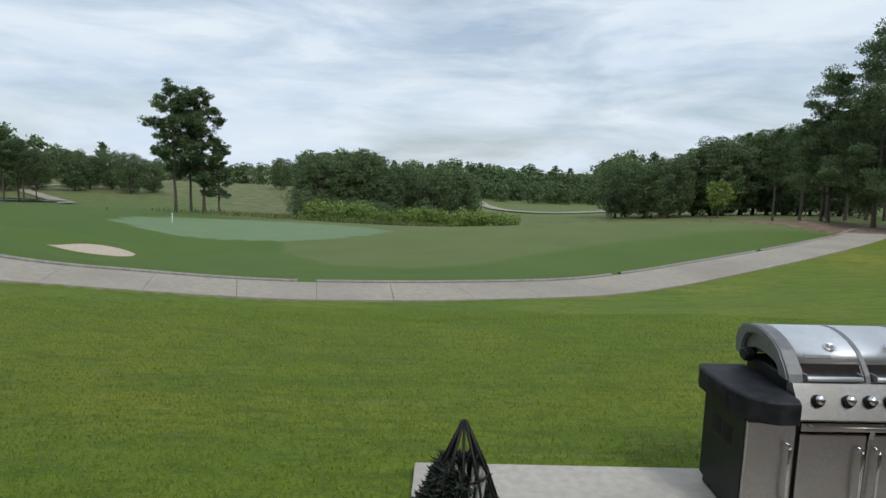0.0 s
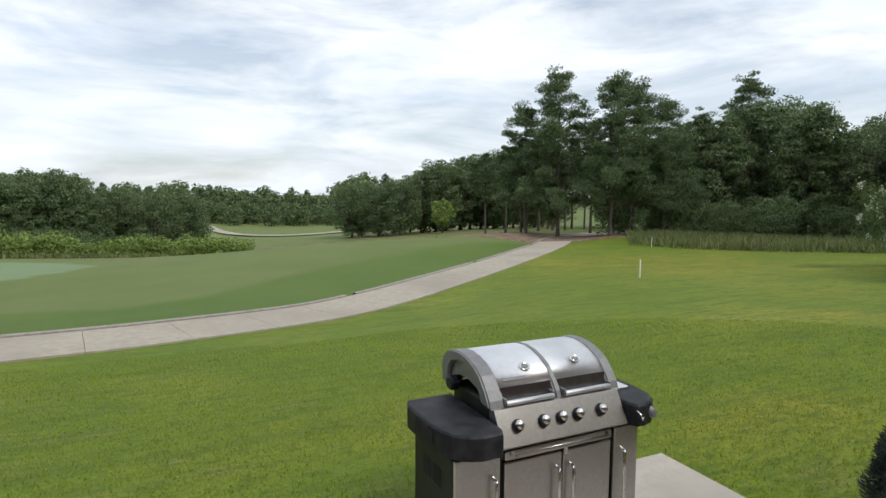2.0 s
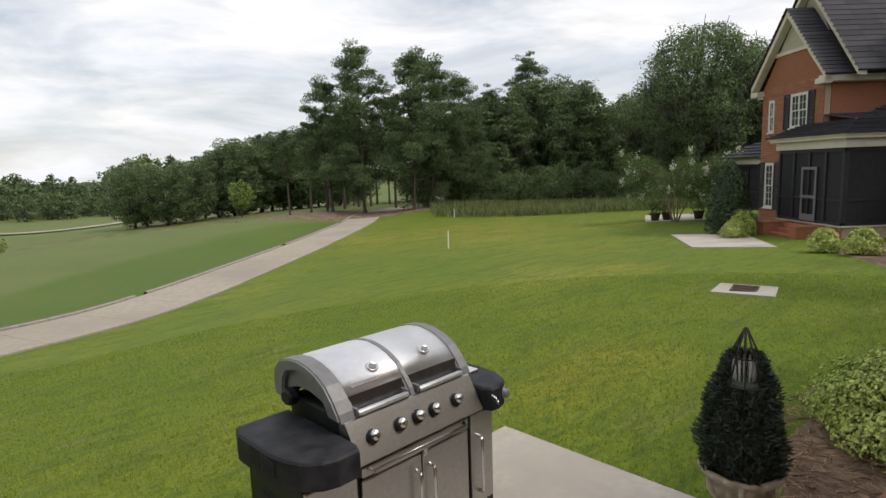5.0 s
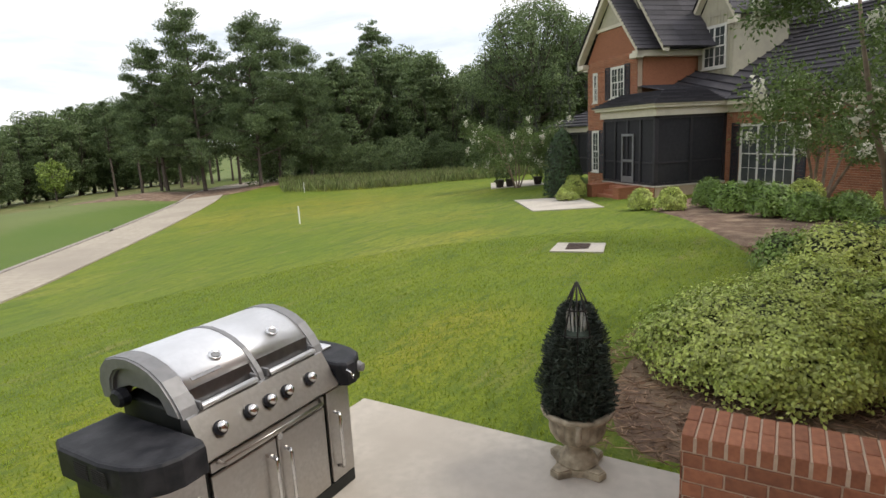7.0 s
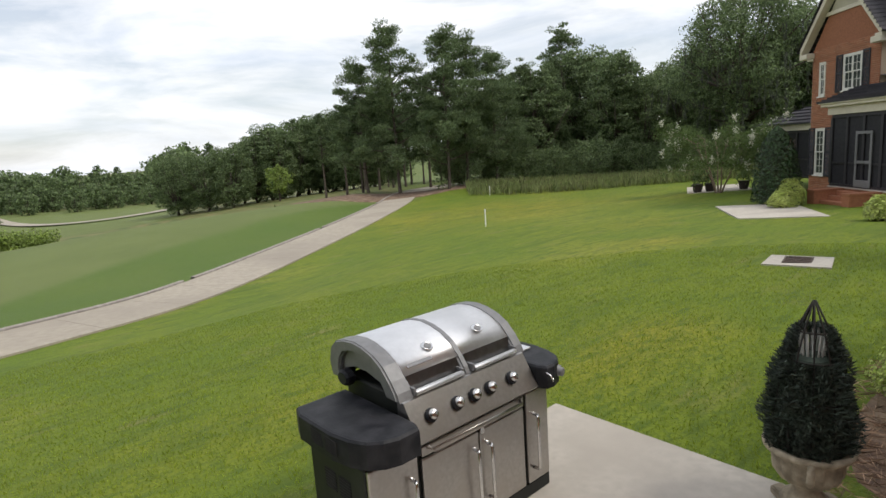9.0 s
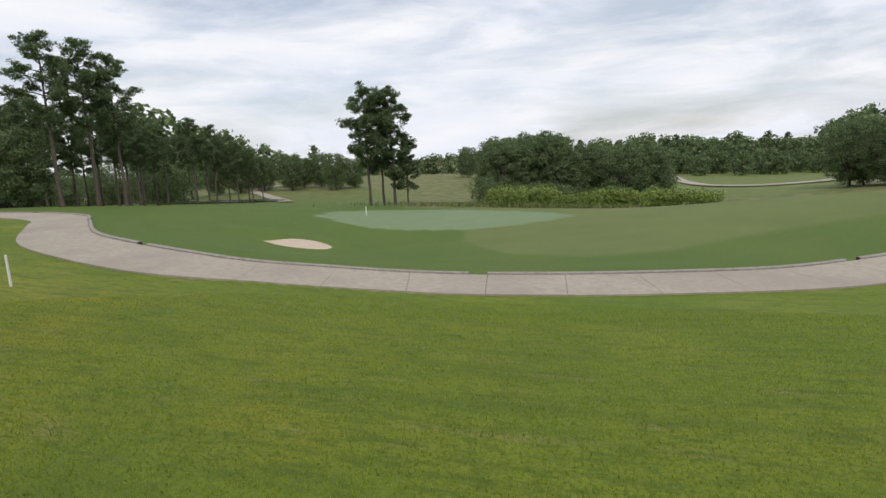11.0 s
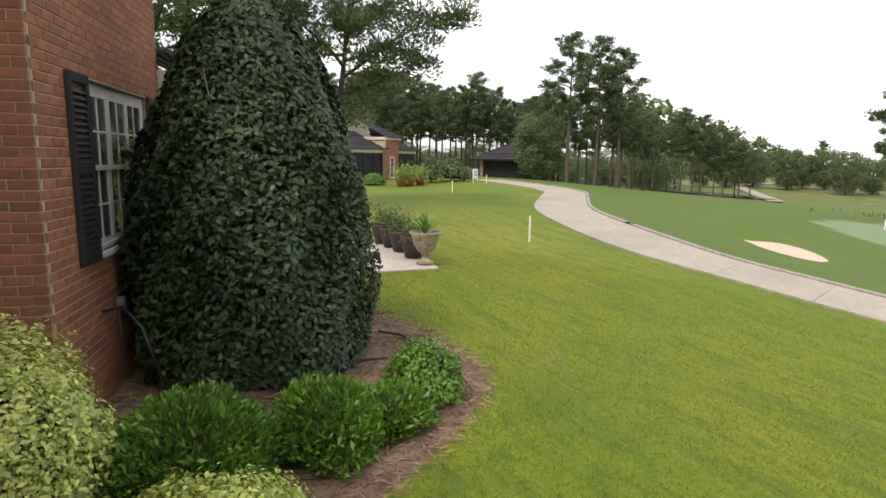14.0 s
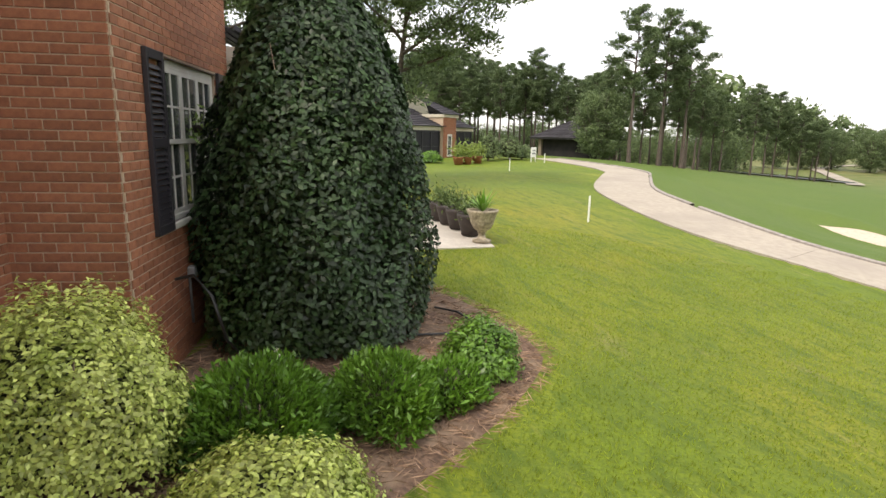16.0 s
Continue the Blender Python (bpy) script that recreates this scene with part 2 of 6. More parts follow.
def tube_into(verts, faces, pts, radii, seg=6):
    """Append a tapered tube along pts to vertex and face lists."""
    base = len(verts)
    for i, p in enumerate(pts):
        p = Vector(p)
        d = (Vector(pts[min(i + 1, len(pts) - 1)]) - Vector(pts[max(i - 1, 0)])).normalized()
        a = d.orthogonal().normalized() if abs(d.z) < 0.99 else Vector((1, 0, 0))
        a = (a - d * a.dot(d)).normalized()
        b = d.cross(a)
        for k in range(seg):
            t = 2 * math.pi * k / seg
            verts.append(p + (a * math.cos(t) + b * math.sin(t)) * radii[i])
    for i in range(len(pts) - 1):
        for k in range(seg):
            faces.append((base + i * seg + k, base + i * seg + (k + 1) % seg, base + (i + 1) * seg + (k + 1) % seg, base + (i + 1) * seg + k))
    faces.append(tuple(base + (len(pts) - 1) * seg + k for k in range(seg)))


def tube(name, pts, r, mat, parent=None, label="", seg=8):
    v, f = [], []
    tube_into(v, f, pts, [r] * len(pts) if not isinstance(r, (list, tuple)) else r, seg)
    return link(name, v, f, mat, parent, label, True)


def leaf_mesh(name, centres, ups, length, width, mat, parent=None, label="", rng=None, fold=0.25, jitter=0.35, flat=False):
    """Many folded leaves: four corner points each, in one mesh, lying along the given directions."""
    rng = rng or np.random.default_rng(1)
    c = np.asarray(centres, float)
    n = len(c)
    u = np.asarray(ups, float) + rng.normal(0, jitter, (n, 3))
    u /= np.linalg.norm(u, axis=1)[:, None] + 1e-9
    if flat:
        u = np.cross(u, rng.normal(0, 1, (n, 3)))
        u /= np.linalg.norm(u, axis=1)[:, None] + 1e-9
        nn = np.asarray(ups, float) + rng.normal(0, jitter, (n, 3))
        s = np.cross(nn, u)
    else:
        s = np.cross(u, rng.normal(0, 1, (n, 3)))
    s /= np.linalg.norm(s, axis=1)[:, None] + 1e-9
    w = np.cross(u, s)
    sc = rng.uniform(0.7, 1.3, (n, 1))
    L, W = length * sc, width * sc
    v = np.empty((n, 4, 3))
    v[:, 0] = c - u * L / 2
    v[:, 1] = c + s * W / 2 + w * W * fold
    v[:, 2] = c + u * L / 2
    v[:, 3] = c - s * W / 2 + w * W * fold
    me = bpy.data.meshes.new(name)
    me.vertices.add(n * 4)
    me.vertices.foreach_set("co", v.ravel())
    me.loops.add(n * 4)
    me.loops.foreach_set("vertex_index", np.arange(n * 4, dtype=np.int32))
    me.polygons.add(n)
    me.polygons.foreach_set("loop_start", np.arange(0, n * 4, 4, dtype=np.int32))
    me.update(calc_edges=True)
    me.materials.append(mat)
    ob = new(name, me)
    if parent:
        ob.parent = parent
    if label:
        ob["label"] = label
    return ob


# ---------------------------------------------------------------- ground
# spot heights of the land: x, y, z
SPOTS = np.array([
    (-45, -8, -0.2), (-20, -8, -0.3), (0, -8, -0.33), (16, -8, -0.5), (45, -10, -1.2),
    (-20, 5, -0.2), (-10.6, 5.5, -0.37), (-4, 3, -0.33), (0, 4.2, -0.36), (4.4, 4.0, -0.36), (11.5, 4.6, -0.42),
    (22, 9, -1.05), (36, 14, -1.3), (-34, 18, -0.3), (-45, 30, 0.1), (-26, 22, -0.12), (-15, 14.5, -0.42), (-9, 14, -1.0),
    (0, 9, -0.95), (0, 16.3, -1.75)], float)
SPOTS_FAR = np.array([
    (7, 19, -1.85), (17, 17, -1.35), (17, 27, -1.9), (31, 44.5, -1.45), (34, 30, -1.95),
    (0, 25, -2.15), (-17, 29, -2.85), (-13, 38, -2.95), (-16, 50, -2.95), (-10, 54, -3.2), (3, 34, -1.95), (13, 38, -1.35), (24, 43, -1.55),
    (14, 62, -4.6), (38, 82, -4.0), (30, 126, -6.5), (0, 140, -6.0), (-26, 60, -3.0), (-46, 64, -2.7), (-65, 135, -2.2), (-5, 85, -6.3),
    (60, 52, -2.2), (75, 20, -1.6), (90, 90, -4.0), (-75, 45, -1.2), (-100, 90, -2.5), (60, 200, -8.0), (-60, 220, -5.0)], float)
SP = np.vstack([SPOTS, SPOTS_FAR])


def tps(d2):
    return 0.5 * d2 * np.log(d2 + 1e-9)


_n = len(SP)
_A = np.zeros((_n + 3, _n + 3))
_A[:_n, :_n] = tps(((SP[:, None, :2] - SP[None, :, :2]) ** 2).sum(-1)) + np.eye(_n) * 2.0
_A[:_n, _n:] = np.c_[np.ones(_n), SP[:, :2]]
_A[_n:, :_n] = _A[:_n, _n:].T
_W = np.linalg.solve(_A, np.r_[SP[:, 2], 0, 0, 0])


def smooth(a, b, v):
    t = np.clip((v - a) / (b - a), 0, 1)
    return t * t * (3 - 2 * t)


# middle line of the cart path: x, y, z
WAY = np.array([(-48, 29, -0.1), (-36, 26.2, -0.1), (-29.5, 23.8, -0.12), (-25.6, 20.9, -0.12), (-20.5, 16.9, -0.2), (-16.6, 15.0, -0.32), (-12.0, 14.0, -0.64),
                (-8.4, 15.0, -1.14), (-5.0, 16.2, -1.58), (-2.2, 16.85, -1.72), (0.3, 17.3, -1.76), (4.5, 18.7, -1.86), (7.5, 20.7, -1.92), (11.2, 23.6, -1.92),
                (17.8, 29.0, -1.9), (25.5, 35.7, -1.85), (31, 41.3, -1.85), (36.5, 46, -2.0), (44, 49, -2.1), (56, 50, -2.2)], float)


def spline(pts, step):
    """Evenly spaced points on a smooth curve through pts."""
    pts = np.asarray(pts, float)
    p = np.vstack([2 * pts[0] - pts[1], pts, 2 * pts[-1] - pts[-2]])
    out = []
    for i in range(1, len(p) - 2):
        for t in np.linspace(0, 1, 24, endpoint=False):
            a, b, c, d = p[i - 1], p[i], p[i + 1], p[i + 2]
            out.append(0.5 * (2 * b + (c - a) * t + (2 * a - 5 * b + 4 * c - d) * t * t + (3 * b - a - 3 * c + d) * t ** 3))
    out.append(pts[-1])
    out = np.array(out)
    s = np.r_[0, np.cumsum(np.linalg.norm(np.diff(out[:, :2], axis=0), axis=1))]
    k = np.arange(0, s[-1], step)
    return np.stack([np.interp(k, s, out[:, j]) for j in range(out.shape[1])], 1)


LINE = spline(WAY, 0.5)


def near_path(x, y):
    q = np.stack([x.ravel(), y.ravel()], 1)
    d, z = np.empty(len(q)), np.empty(len(q))
    for i in range(0, len(q), 20000):
        dd = ((q[i:i + 20000, None] - LINE[None, :, :2]) ** 2).sum(-1)
        k = dd.argmin(1)
        d[i:i + 20000], z[i:i + 20000] = np.sqrt(dd.min(1)), LINE[k, 2]
    return d.reshape(x.shape), z.reshape(x.shape)


def height(x, y):
    """Height of the land at x, y (arrays or numbers)."""
    x, y = np.asarray(x, float), np.asarray(y, float)
    q = np.stack([x.ravel(), y.ravel()], 1)
    z = np.empty(len(q))
    for i in range(0, len(q), 20000):
        c = q[i:i + 20000]
        z[i:i + 20000] = tps(((c[:, None] - SP[None, :, :2]) ** 2).sum(-1)) @ _W[:_n] + _W[_n] + c @ _W[_n + 1:]
    z = z.reshape(x.shape)
    r = np.hypot(x, y - 30)
    f = smooth(150, 240, r)
    z = z * (1 - f) + (-6.0) * f
    # the level ground round the house
    near = smooth(9.0, 5.0, np.abs(x)) * smooth(5.2, 3.8, y)
    z = z * (1 - near) - 0.33 * near
    # the cart path lies level across its width
    d, zp = near_path(x, y)
    f = smooth(5.5, 1.5, d)
    z = z * (1 - f) + zp * f
    # a shaped bank round the bunker
    z = z + 0.55 * np.exp(-(((x + 20.5) / 3.5) ** 2 + ((y - 31.5) / 1.6) ** 2))
    return z


def h(x, y):
    return float(height(np.array([float(x)]), np.array([float(y)]))[0])


# ---------------------------------------------------------------- the land
def turf_material():
    """Turf whose cut follows the stored zones: r fairway, g green, b rough; the rest is house lawn."""
    m = bpy.data.materials.new("turf")
    m.use_nodes = True
    n, l = m.node_tree.nodes, m.node_tree.links
    p = n["Principled BSDF"]
    p.inputs["Roughness"].default_value, p.inputs["Specular IOR Level"].default_value = 0.8, 0.25
    co = n.new("ShaderNodeTexCoord")
    zone = n.new("ShaderNodeVertexColor")
    zone.layer_name = "zone"
    sep = n.new("ShaderNodeSeparateColor")
    l.new(zone.outputs["Color"], sep.inputs[0])

    def noise_fac(scale, lo, hi, detail=5.0, stretch=None):
        t = n.new("ShaderNodeTexNoise")
        t.inputs["Scale"].default_value, t.inputs["Detail"].default_value = scale, detail
        if stretch:
            mp = n.new("ShaderNodeMapping")
            mp.inputs["Scale"].default_value = stretch
            l.new(co.outputs["Object"], mp.inputs[0])
            l.new(mp.outputs[0], t.inputs["Vector"])
        else:
            l.new(co.outputs["Object"], t.inputs["Vector"])
        r = n.new("ShaderNodeMapRange")
        r.inputs[1].default_value, r.inputs[2].default_value = lo, hi
        l.new(t.outputs["Fac"], r.inputs[0])
        return r.outputs[0]

    def mix(fac, a, b):
        x = n.new("ShaderNodeMixRGB")
        l.new(fac, x.inputs[0])
        for i, v in ((1, a), (2, b)):
            if isinstance(v, tuple):
                x.inputs[i].default_value = (*v, 1)
            else:
                l.new(v, x.inputs[i])
        return x.outputs[0]
    lawn = mix(noise_fac(0.35, 0.35, 0.65, 3.0), (0.128, 0.192, 0.013), (0.178, 0.220, 0.016))
    lawn = mix(noise_fac(0.16, 0.56, 0.70, 2.0), lawn, (0.25, 0.262, 0.030))
    dry = n.new("ShaderNodeVertexColor")
    dry.layer_name = "dry"
    dsep = n.new("ShaderNodeSeparateColor")
    l.new(dry.outputs["Color"], dsep.inputs[0])
    patchy = n.new("ShaderNodeMath")
    patchy.operation = "MULTIPLY"
    l.new(dsep.outputs[0], patchy.inputs[0])
    l.new(noise_fac(0.45, 0.25, 0.6, 4.0), patchy.inputs[1])
    lawn = mix(patchy.outputs[0], lawn, (0.30, 0.245, 0.022))
    lawn = mix(noise_fac(1.4, 0.60, 0.76, 4.0, (0.5, 1.6, 1.0)), lawn, (0.24, 0.215, 0.075))
    lawn = mix(noise_fac(1.1, 0.5, 0.75, 5.0, (0.35, 1.8, 1.0)), lawn, (0.098, 0.142, 0.015))
    lawn = mix(noise_fac(2.6, 0.54, 0.72, 6.0, (0.45, 1.7, 1.0)), lawn, (0.074, 0.116, 0.012))
    lawn = mix(noise_fac(7.0, 0.50, 0.72, 6.0, (0.6, 1.4, 1.0)), lawn, (0.072, 0.120, 0.013))
    lawn = mix(noise_fac(28.0, 0.42, 0.70, 6.0), lawn, (0.085, 0.130, 0.016))
    fair = mix(noise_fac(0.22, 0.35, 0.65, 3.0), (0.080, 0.138, 0.020), (0.100, 0.152, 0.025))
    fair = mix(noise_fac(9.0, 0.45, 0.75, 6.0), fair, (0.078, 0.116, 0.020))
    light = mix(noise_fac(0.3, 0.35, 0.65, 3.0), (0.122, 0.156, 0.044), (0.138, 0.172, 0.050))
    green = mix(noise_fac(0.8, 0.35, 0.65, 3.0), (0.165, 0.235, 0.115), (0.185, 0.250, 0.130))
    rough = mix(noise_fac(0.5, 0.35, 0.65, 6.0), (0.085, 0.125, 0.035), (0.200, 0.180, 0.075))
    col = mix(zone.outputs["Alpha"], lawn, fair)
    col = mix(sep.outputs[0], col, light)
    col = mix(sep.outputs[2], col, rough)
    col = mix(sep.outputs[1], col, green)
    l.new(col, p.inputs["Base Color"])
    t = n.new("ShaderNodeTexNoise")
    t.inputs["Scale"].default_value, t.inputs["Detail"].default_value = 45.0, 6.0
    l.new(co.outputs["Object"], t.inputs["Vector"])
    b = n.new("ShaderNodeBump")
    b.inputs["Strength"].default_value, b.inputs["Distance"].default_value = 0.5, 0.03
    l.new(t.outputs["Fac"], b.inputs["Height"])
    l.new(b.outputs[0], p.inputs["Normal"])
    return m


def inside(poly, x, y):
    c = np.zeros(x.shape, bool)
    k = len(poly)
    for i in range(k):
        (x0, y0), (x1, y1) = poly[i], poly[(i + 1) % k]
        hit = ((y0 > y) != (y1 > y)) & (x < (x1 - x0) * (y - y0) / (y1 - y0 + 1e-12) + x0)
        c ^= hit
    return c


GREEN = spline([(-25.2, 43.0), (-18.7, 39.2), (-13, 38.0), (-8.2, 38.3), (-4.2, 41.5), (-7.5, 48.0), (-14.5, 52.5), (-22.0, 51.5), (-26, 47), (-25.2, 43.0)], 0.6)[:, :2]
SIDE = np.array([(math.atan2(-x, y), math.hypot(x, y)) for x, y in WAY[:, :2]])[::-1]


# yellowed stretches of the lawn: middle, spread, strength
DRY = [(25, 24, 8, 6, 0.9), (14.5, 8.5, 1.6, 1.0, 0.8), (19, 11.5, 2.5, 1.6, 0.5), (-13, 8, 9, 4, 0.75), (6.2, 4.6, 1.6, 0.8, 0.6), (-3.5, 6, 3, 1.5, 0.4), (3, 6.5, 3, 1.2, 0.35)]


def build_ground():
    rings = np.r_[np.linspace(0.8, 24, 78), np.geomspace(24.4, 240, 110), np.geomspace(260, 3800, 12)]
    na = 420
    ang = np.linspace(0, 2 * math.pi, na, endpoint=False)
    R, A = np.meshgrid(rings, ang, indexing="ij")
    X, Y = -R * np.sin(A), R * np.cos(A)
    Z = height(X, Y)
    v = np.stack([X, Y, Z], -1).reshape(-1, 3)
    k = len(rings)
    i = np.arange(k - 1)[:, None] * na
    j = np.arange(na)[None]
    f = np.stack([i + j, i + na + j, i + na + (j + 1) % na, i + (j + 1) % na], -1).reshape(-1, 4)
    centre = len(v)
    v = np.vstack([v, [(0, 0, h(0, 0))]])
    faces = f.tolist() + [(centre, a, (a + 1) % na) for a in range(na)]
    g = link("ground", v, faces, turf_material(), smooth=True)
    # zones
    x, y = v[:, 0], v[:, 1]
    az, r = np.arctan2(-x, y), np.hypot(x, y)
    side = np.interp(az, SIDE[:, 0], SIDE[:, 1], left=70, right=70)
    alpha = smooth(-0.6, 0.3, r - side)
    alpha[(np.abs(az) > 1.25)] = 0
    edge = np.interp(az, np.radians([-40, -32, -21, -11, -3.5, 4, 11.5, 15.5, 18, 45]), [47, 45.5, 34.6, 28.9, 24.9, 23.8, 25.8, 33, 60, 60])
    red = smooth(-0.8, 0.5, r - edge) * smooth(75, 55, r) * (az < 0.32) * (az > -0.66)
    far = smooth(92, 96, r) * smooth(178, 170, r) * smooth(0.03, 0.02, az) * smooth(-0.30, -0.26, az)
    red = np.maximum(red, far)
    gr = inside(GREEN, x, y).astype(float)
    lim = np.interp(az, np.radians([-60, -18, -8, 0, 4, 12, 20, 26, 40]), [52, 54, 47, 43, 47, 57, 58, 59, 70])
    rough = smooth(0, 3, r - lim) * (1 - far) * (np.abs(az) < 1.2)
    rough *= 1 - smooth(0.36, 0.42, az) * smooth(140, 60, r)
    rough *= 1 - smooth(-0.62, -0.64, az) * 0.6
    col = np.stack([red, gr, rough, alpha], 1)
    me = g.data
    layer = me.color_attributes.new("zone", "FLOAT_COLOR", "POINT")
    layer.data.foreach_set("color", col.ravel())
    dry = np.zeros(len(v))
    for cx, cy, sx, sy, w in DRY:
        dry = np.maximum(dry, w * np.exp(-(((x - cx) / sx) ** 2 + ((y - cy) / sy) ** 2)))
    layer = me.color_attributes.new("dry", "FLOAT_COLOR", "POINT")
    layer.data.foreach_set("color", np.stack([dry, dry, dry, np.ones(len(v))], 1).ravel())
    tagged(g, "rolling green turf: house lawn, fairway, putting green and rough", "ground", kind="structure")


build_ground()


def strip(a, b, z_up, drop, mat, name, parent):
    """One slab between two cross lines a and b, each ((x, y, z) left, right)."""
    v = [(*a[0][:2], a[0][2] + z_up), (*a[1][:2], a[1][2] + z_up), (*b[1][:2], b[1][2] + z_up), (*b[0][:2], b[0][2] + z_up)]
    v += [(p[0], p[1], p[2] - drop) for p in v]
    f = [(0, 1, 2, 3), (0, 4, 5, 1), (1, 5, 6, 2), (2, 6, 7, 3), (3, 7, 4, 0)]
    return link(name, v, f, mat, parent)


def build_path():
    p = tagged(new("road"), "pale concrete golf cart path winding past the lawns", "path", kind="structure")
    kerb = tagged(new("trim"), "low concrete kerb along the far side of the cart path", "kerb", kind="structure")
    fine = spline(WAY, 0.55)
    d = np.gradient(fine[:, :2], axis=0)
    d /= np.linalg.norm(d, axis=1)[:, None]
    nrm = np.stack([-d[:, 1], d[:, 0]], 1)
    w = 1.22

    def cross(i, off0, off1, along=0.0):
        c = fine[i]
        a = d[i] * along
        return ((c[0] + nrm[i, 0] * off0 + a[0], c[1] + nrm[i, 1] * off0 + a[1], c[2]), (c[0] + nrm[i, 0] * off1 + a[0], c[1] + nrm[i, 1] * off1 + a[1], c[2]))
    i = 0
    while i + 4 < len(fine):
        v, f = [], []
        for j in range(5):
            along = 0.006 if j == 0 else (-0.006 if j == 4 else 0)
            l, r = cross(i + j, w, -w, along)
            v += [(l[0], l[1], l[2] + 0.05), (r[0], r[1], r[2] + 0.05), (l[0], l[1], l[2] - 0.12), (r[0], r[1], r[2] - 0.12)]
        for j in range(4):
            a, b = 4 * j, 4 * j + 4
            f += [(a, a + 1, b + 1, b), (a + 1, a + 3, b + 3, b + 1), (a + 2, a, b, b + 2)]
        f += [(0, 2, 3, 1), (17, 19, 18, 16)]
        link("slab", v, f, M["path"], p)
        i += 4
    v, f = [], []
    for i in range(len(fine)):
        for off, up in ((w + 0.01, -0.1), (w + 0.01, 0.09), (w + 0.04, 0.11), (w + 0.15, 0.11), (w + 0.17, -0.1)):
            v.append((fine[i, 0] + nrm[i, 0] * off, fine[i, 1] + nrm[i, 1] * off, fine[i, 2] + up))
    for i in range(len(fine) - 1):
        if i % 22 == 21:
            continue
        for k in range(4):
            f.append((i * 5 + k, i * 5 + k + 1, i * 5 + 5 + k + 1, i * 5 + 5 + k))
    link("kerb", v, f, M["kerb"], kerb)


build_path()


def patch(name, poly, up, mat, label, category, kind="structure", cells=0.5, dish=0.0):
    """A thin patch of another surface that follows the land inside an outline."""
    poly = np.asarray(poly, float)[:, :2]
    c = poly.mean(0)
    v, f = [], []
    k = len(poly)
    rings = max(2, int(np.linalg.norm(poly - c, axis=1).max() / cells))
    for j in range(rings + 1):
        s = j / rings
        q = c + (poly - c) * s
        z = height(q[:, 0], q[:, 1]) + up - dish * (1 - s * s) - (0.06 if j == rings else 0)
        v += [(a, b, e) for (a, b), e in zip(q, z)]
    for j in range(rings):
        for i in range(k):
            f.append((j * k + i, (j + 1) * k + i, (j + 1) * k + (i + 1) % k, j * k + (i + 1) % k))
    return tagged(link(name, v, f, mat, smooth=True), label, category, kind=kind)


BUNKER = spline([(-20.6, 29.0), (-19.6, 30.3), (-18.2, 31.0), (-17.2, 31.0), (-16.4, 30.5), (-16.5, 29.9), (-17.5, 29.3), (-19.0, 28.8), (-20.6, 29.0)], 0.3)
patch("bunker", BUNKER, 0.04, M["sand"], "small pale sand bunker cut into the bank", "bunker", dish=0.0)
patch("water", spline([(-66, 62), (-58, 66), (-52, 72), (-50, 76), (-56, 76), (-64, 70), (-66, 62)], 1.0), 0.25, M["water"], "dark still pond under the pines", "pond")
FARWAY = [(2, 196), (5, 188), (7.6, 158), (9.3, 134), (13.5, 121.5), (21.6, 116.7), (30.4, 120), (36, 126)]


def ribbon(name, pts, w, up, mat, label, category):
    p = spline([(*q, 0) for q in pts], 2.0)
    d = np.gradient(p[:, :2], axis=0)
    d /= np.linalg.norm(d, axis=1)[:, None]
    v, f = [], []
    for (x, y, _), (dx, dy) in zip(p, d):
        for s in (1, -1):
            v.append((x - dy * w * s / 2, y + dx * w * s / 2, h(x, y) + up))
    for i in range(len(p) - 1):
        f.append((2 * i, 2 * i + 1, 2 * i + 3, 2 * i + 2))
    return tagged(link(name, v, f, mat), label, category, kind="structure")


ribbon("road", FARWAY, 2.6, 0.25, M["path"], "pale cart path curving through the far fairway", "path")
ribbon("road", [(-47.5, 71.5), (-51, 76), (-63.5, 89), (-73, 99), (-77, 112), (-74, 126), (-66, 140)], 1.9, 0.15, M["path"], "pale cart path beyond the pond", "path")


# ---------------------------------------------------------------- trees
def limb_path(start, direction, length, droop, rng, k=5):
    p, d, out = Vector(start), Vector(direction).normalized(), [Vector(start)]
    for i in range(k):
        d = (d + Vector(rng.normal(0, 0.12, 3)) + Vector((0, 0, droop))).normalized()
        p = p + d * (length / k)
        out.append(p.copy())
    return out


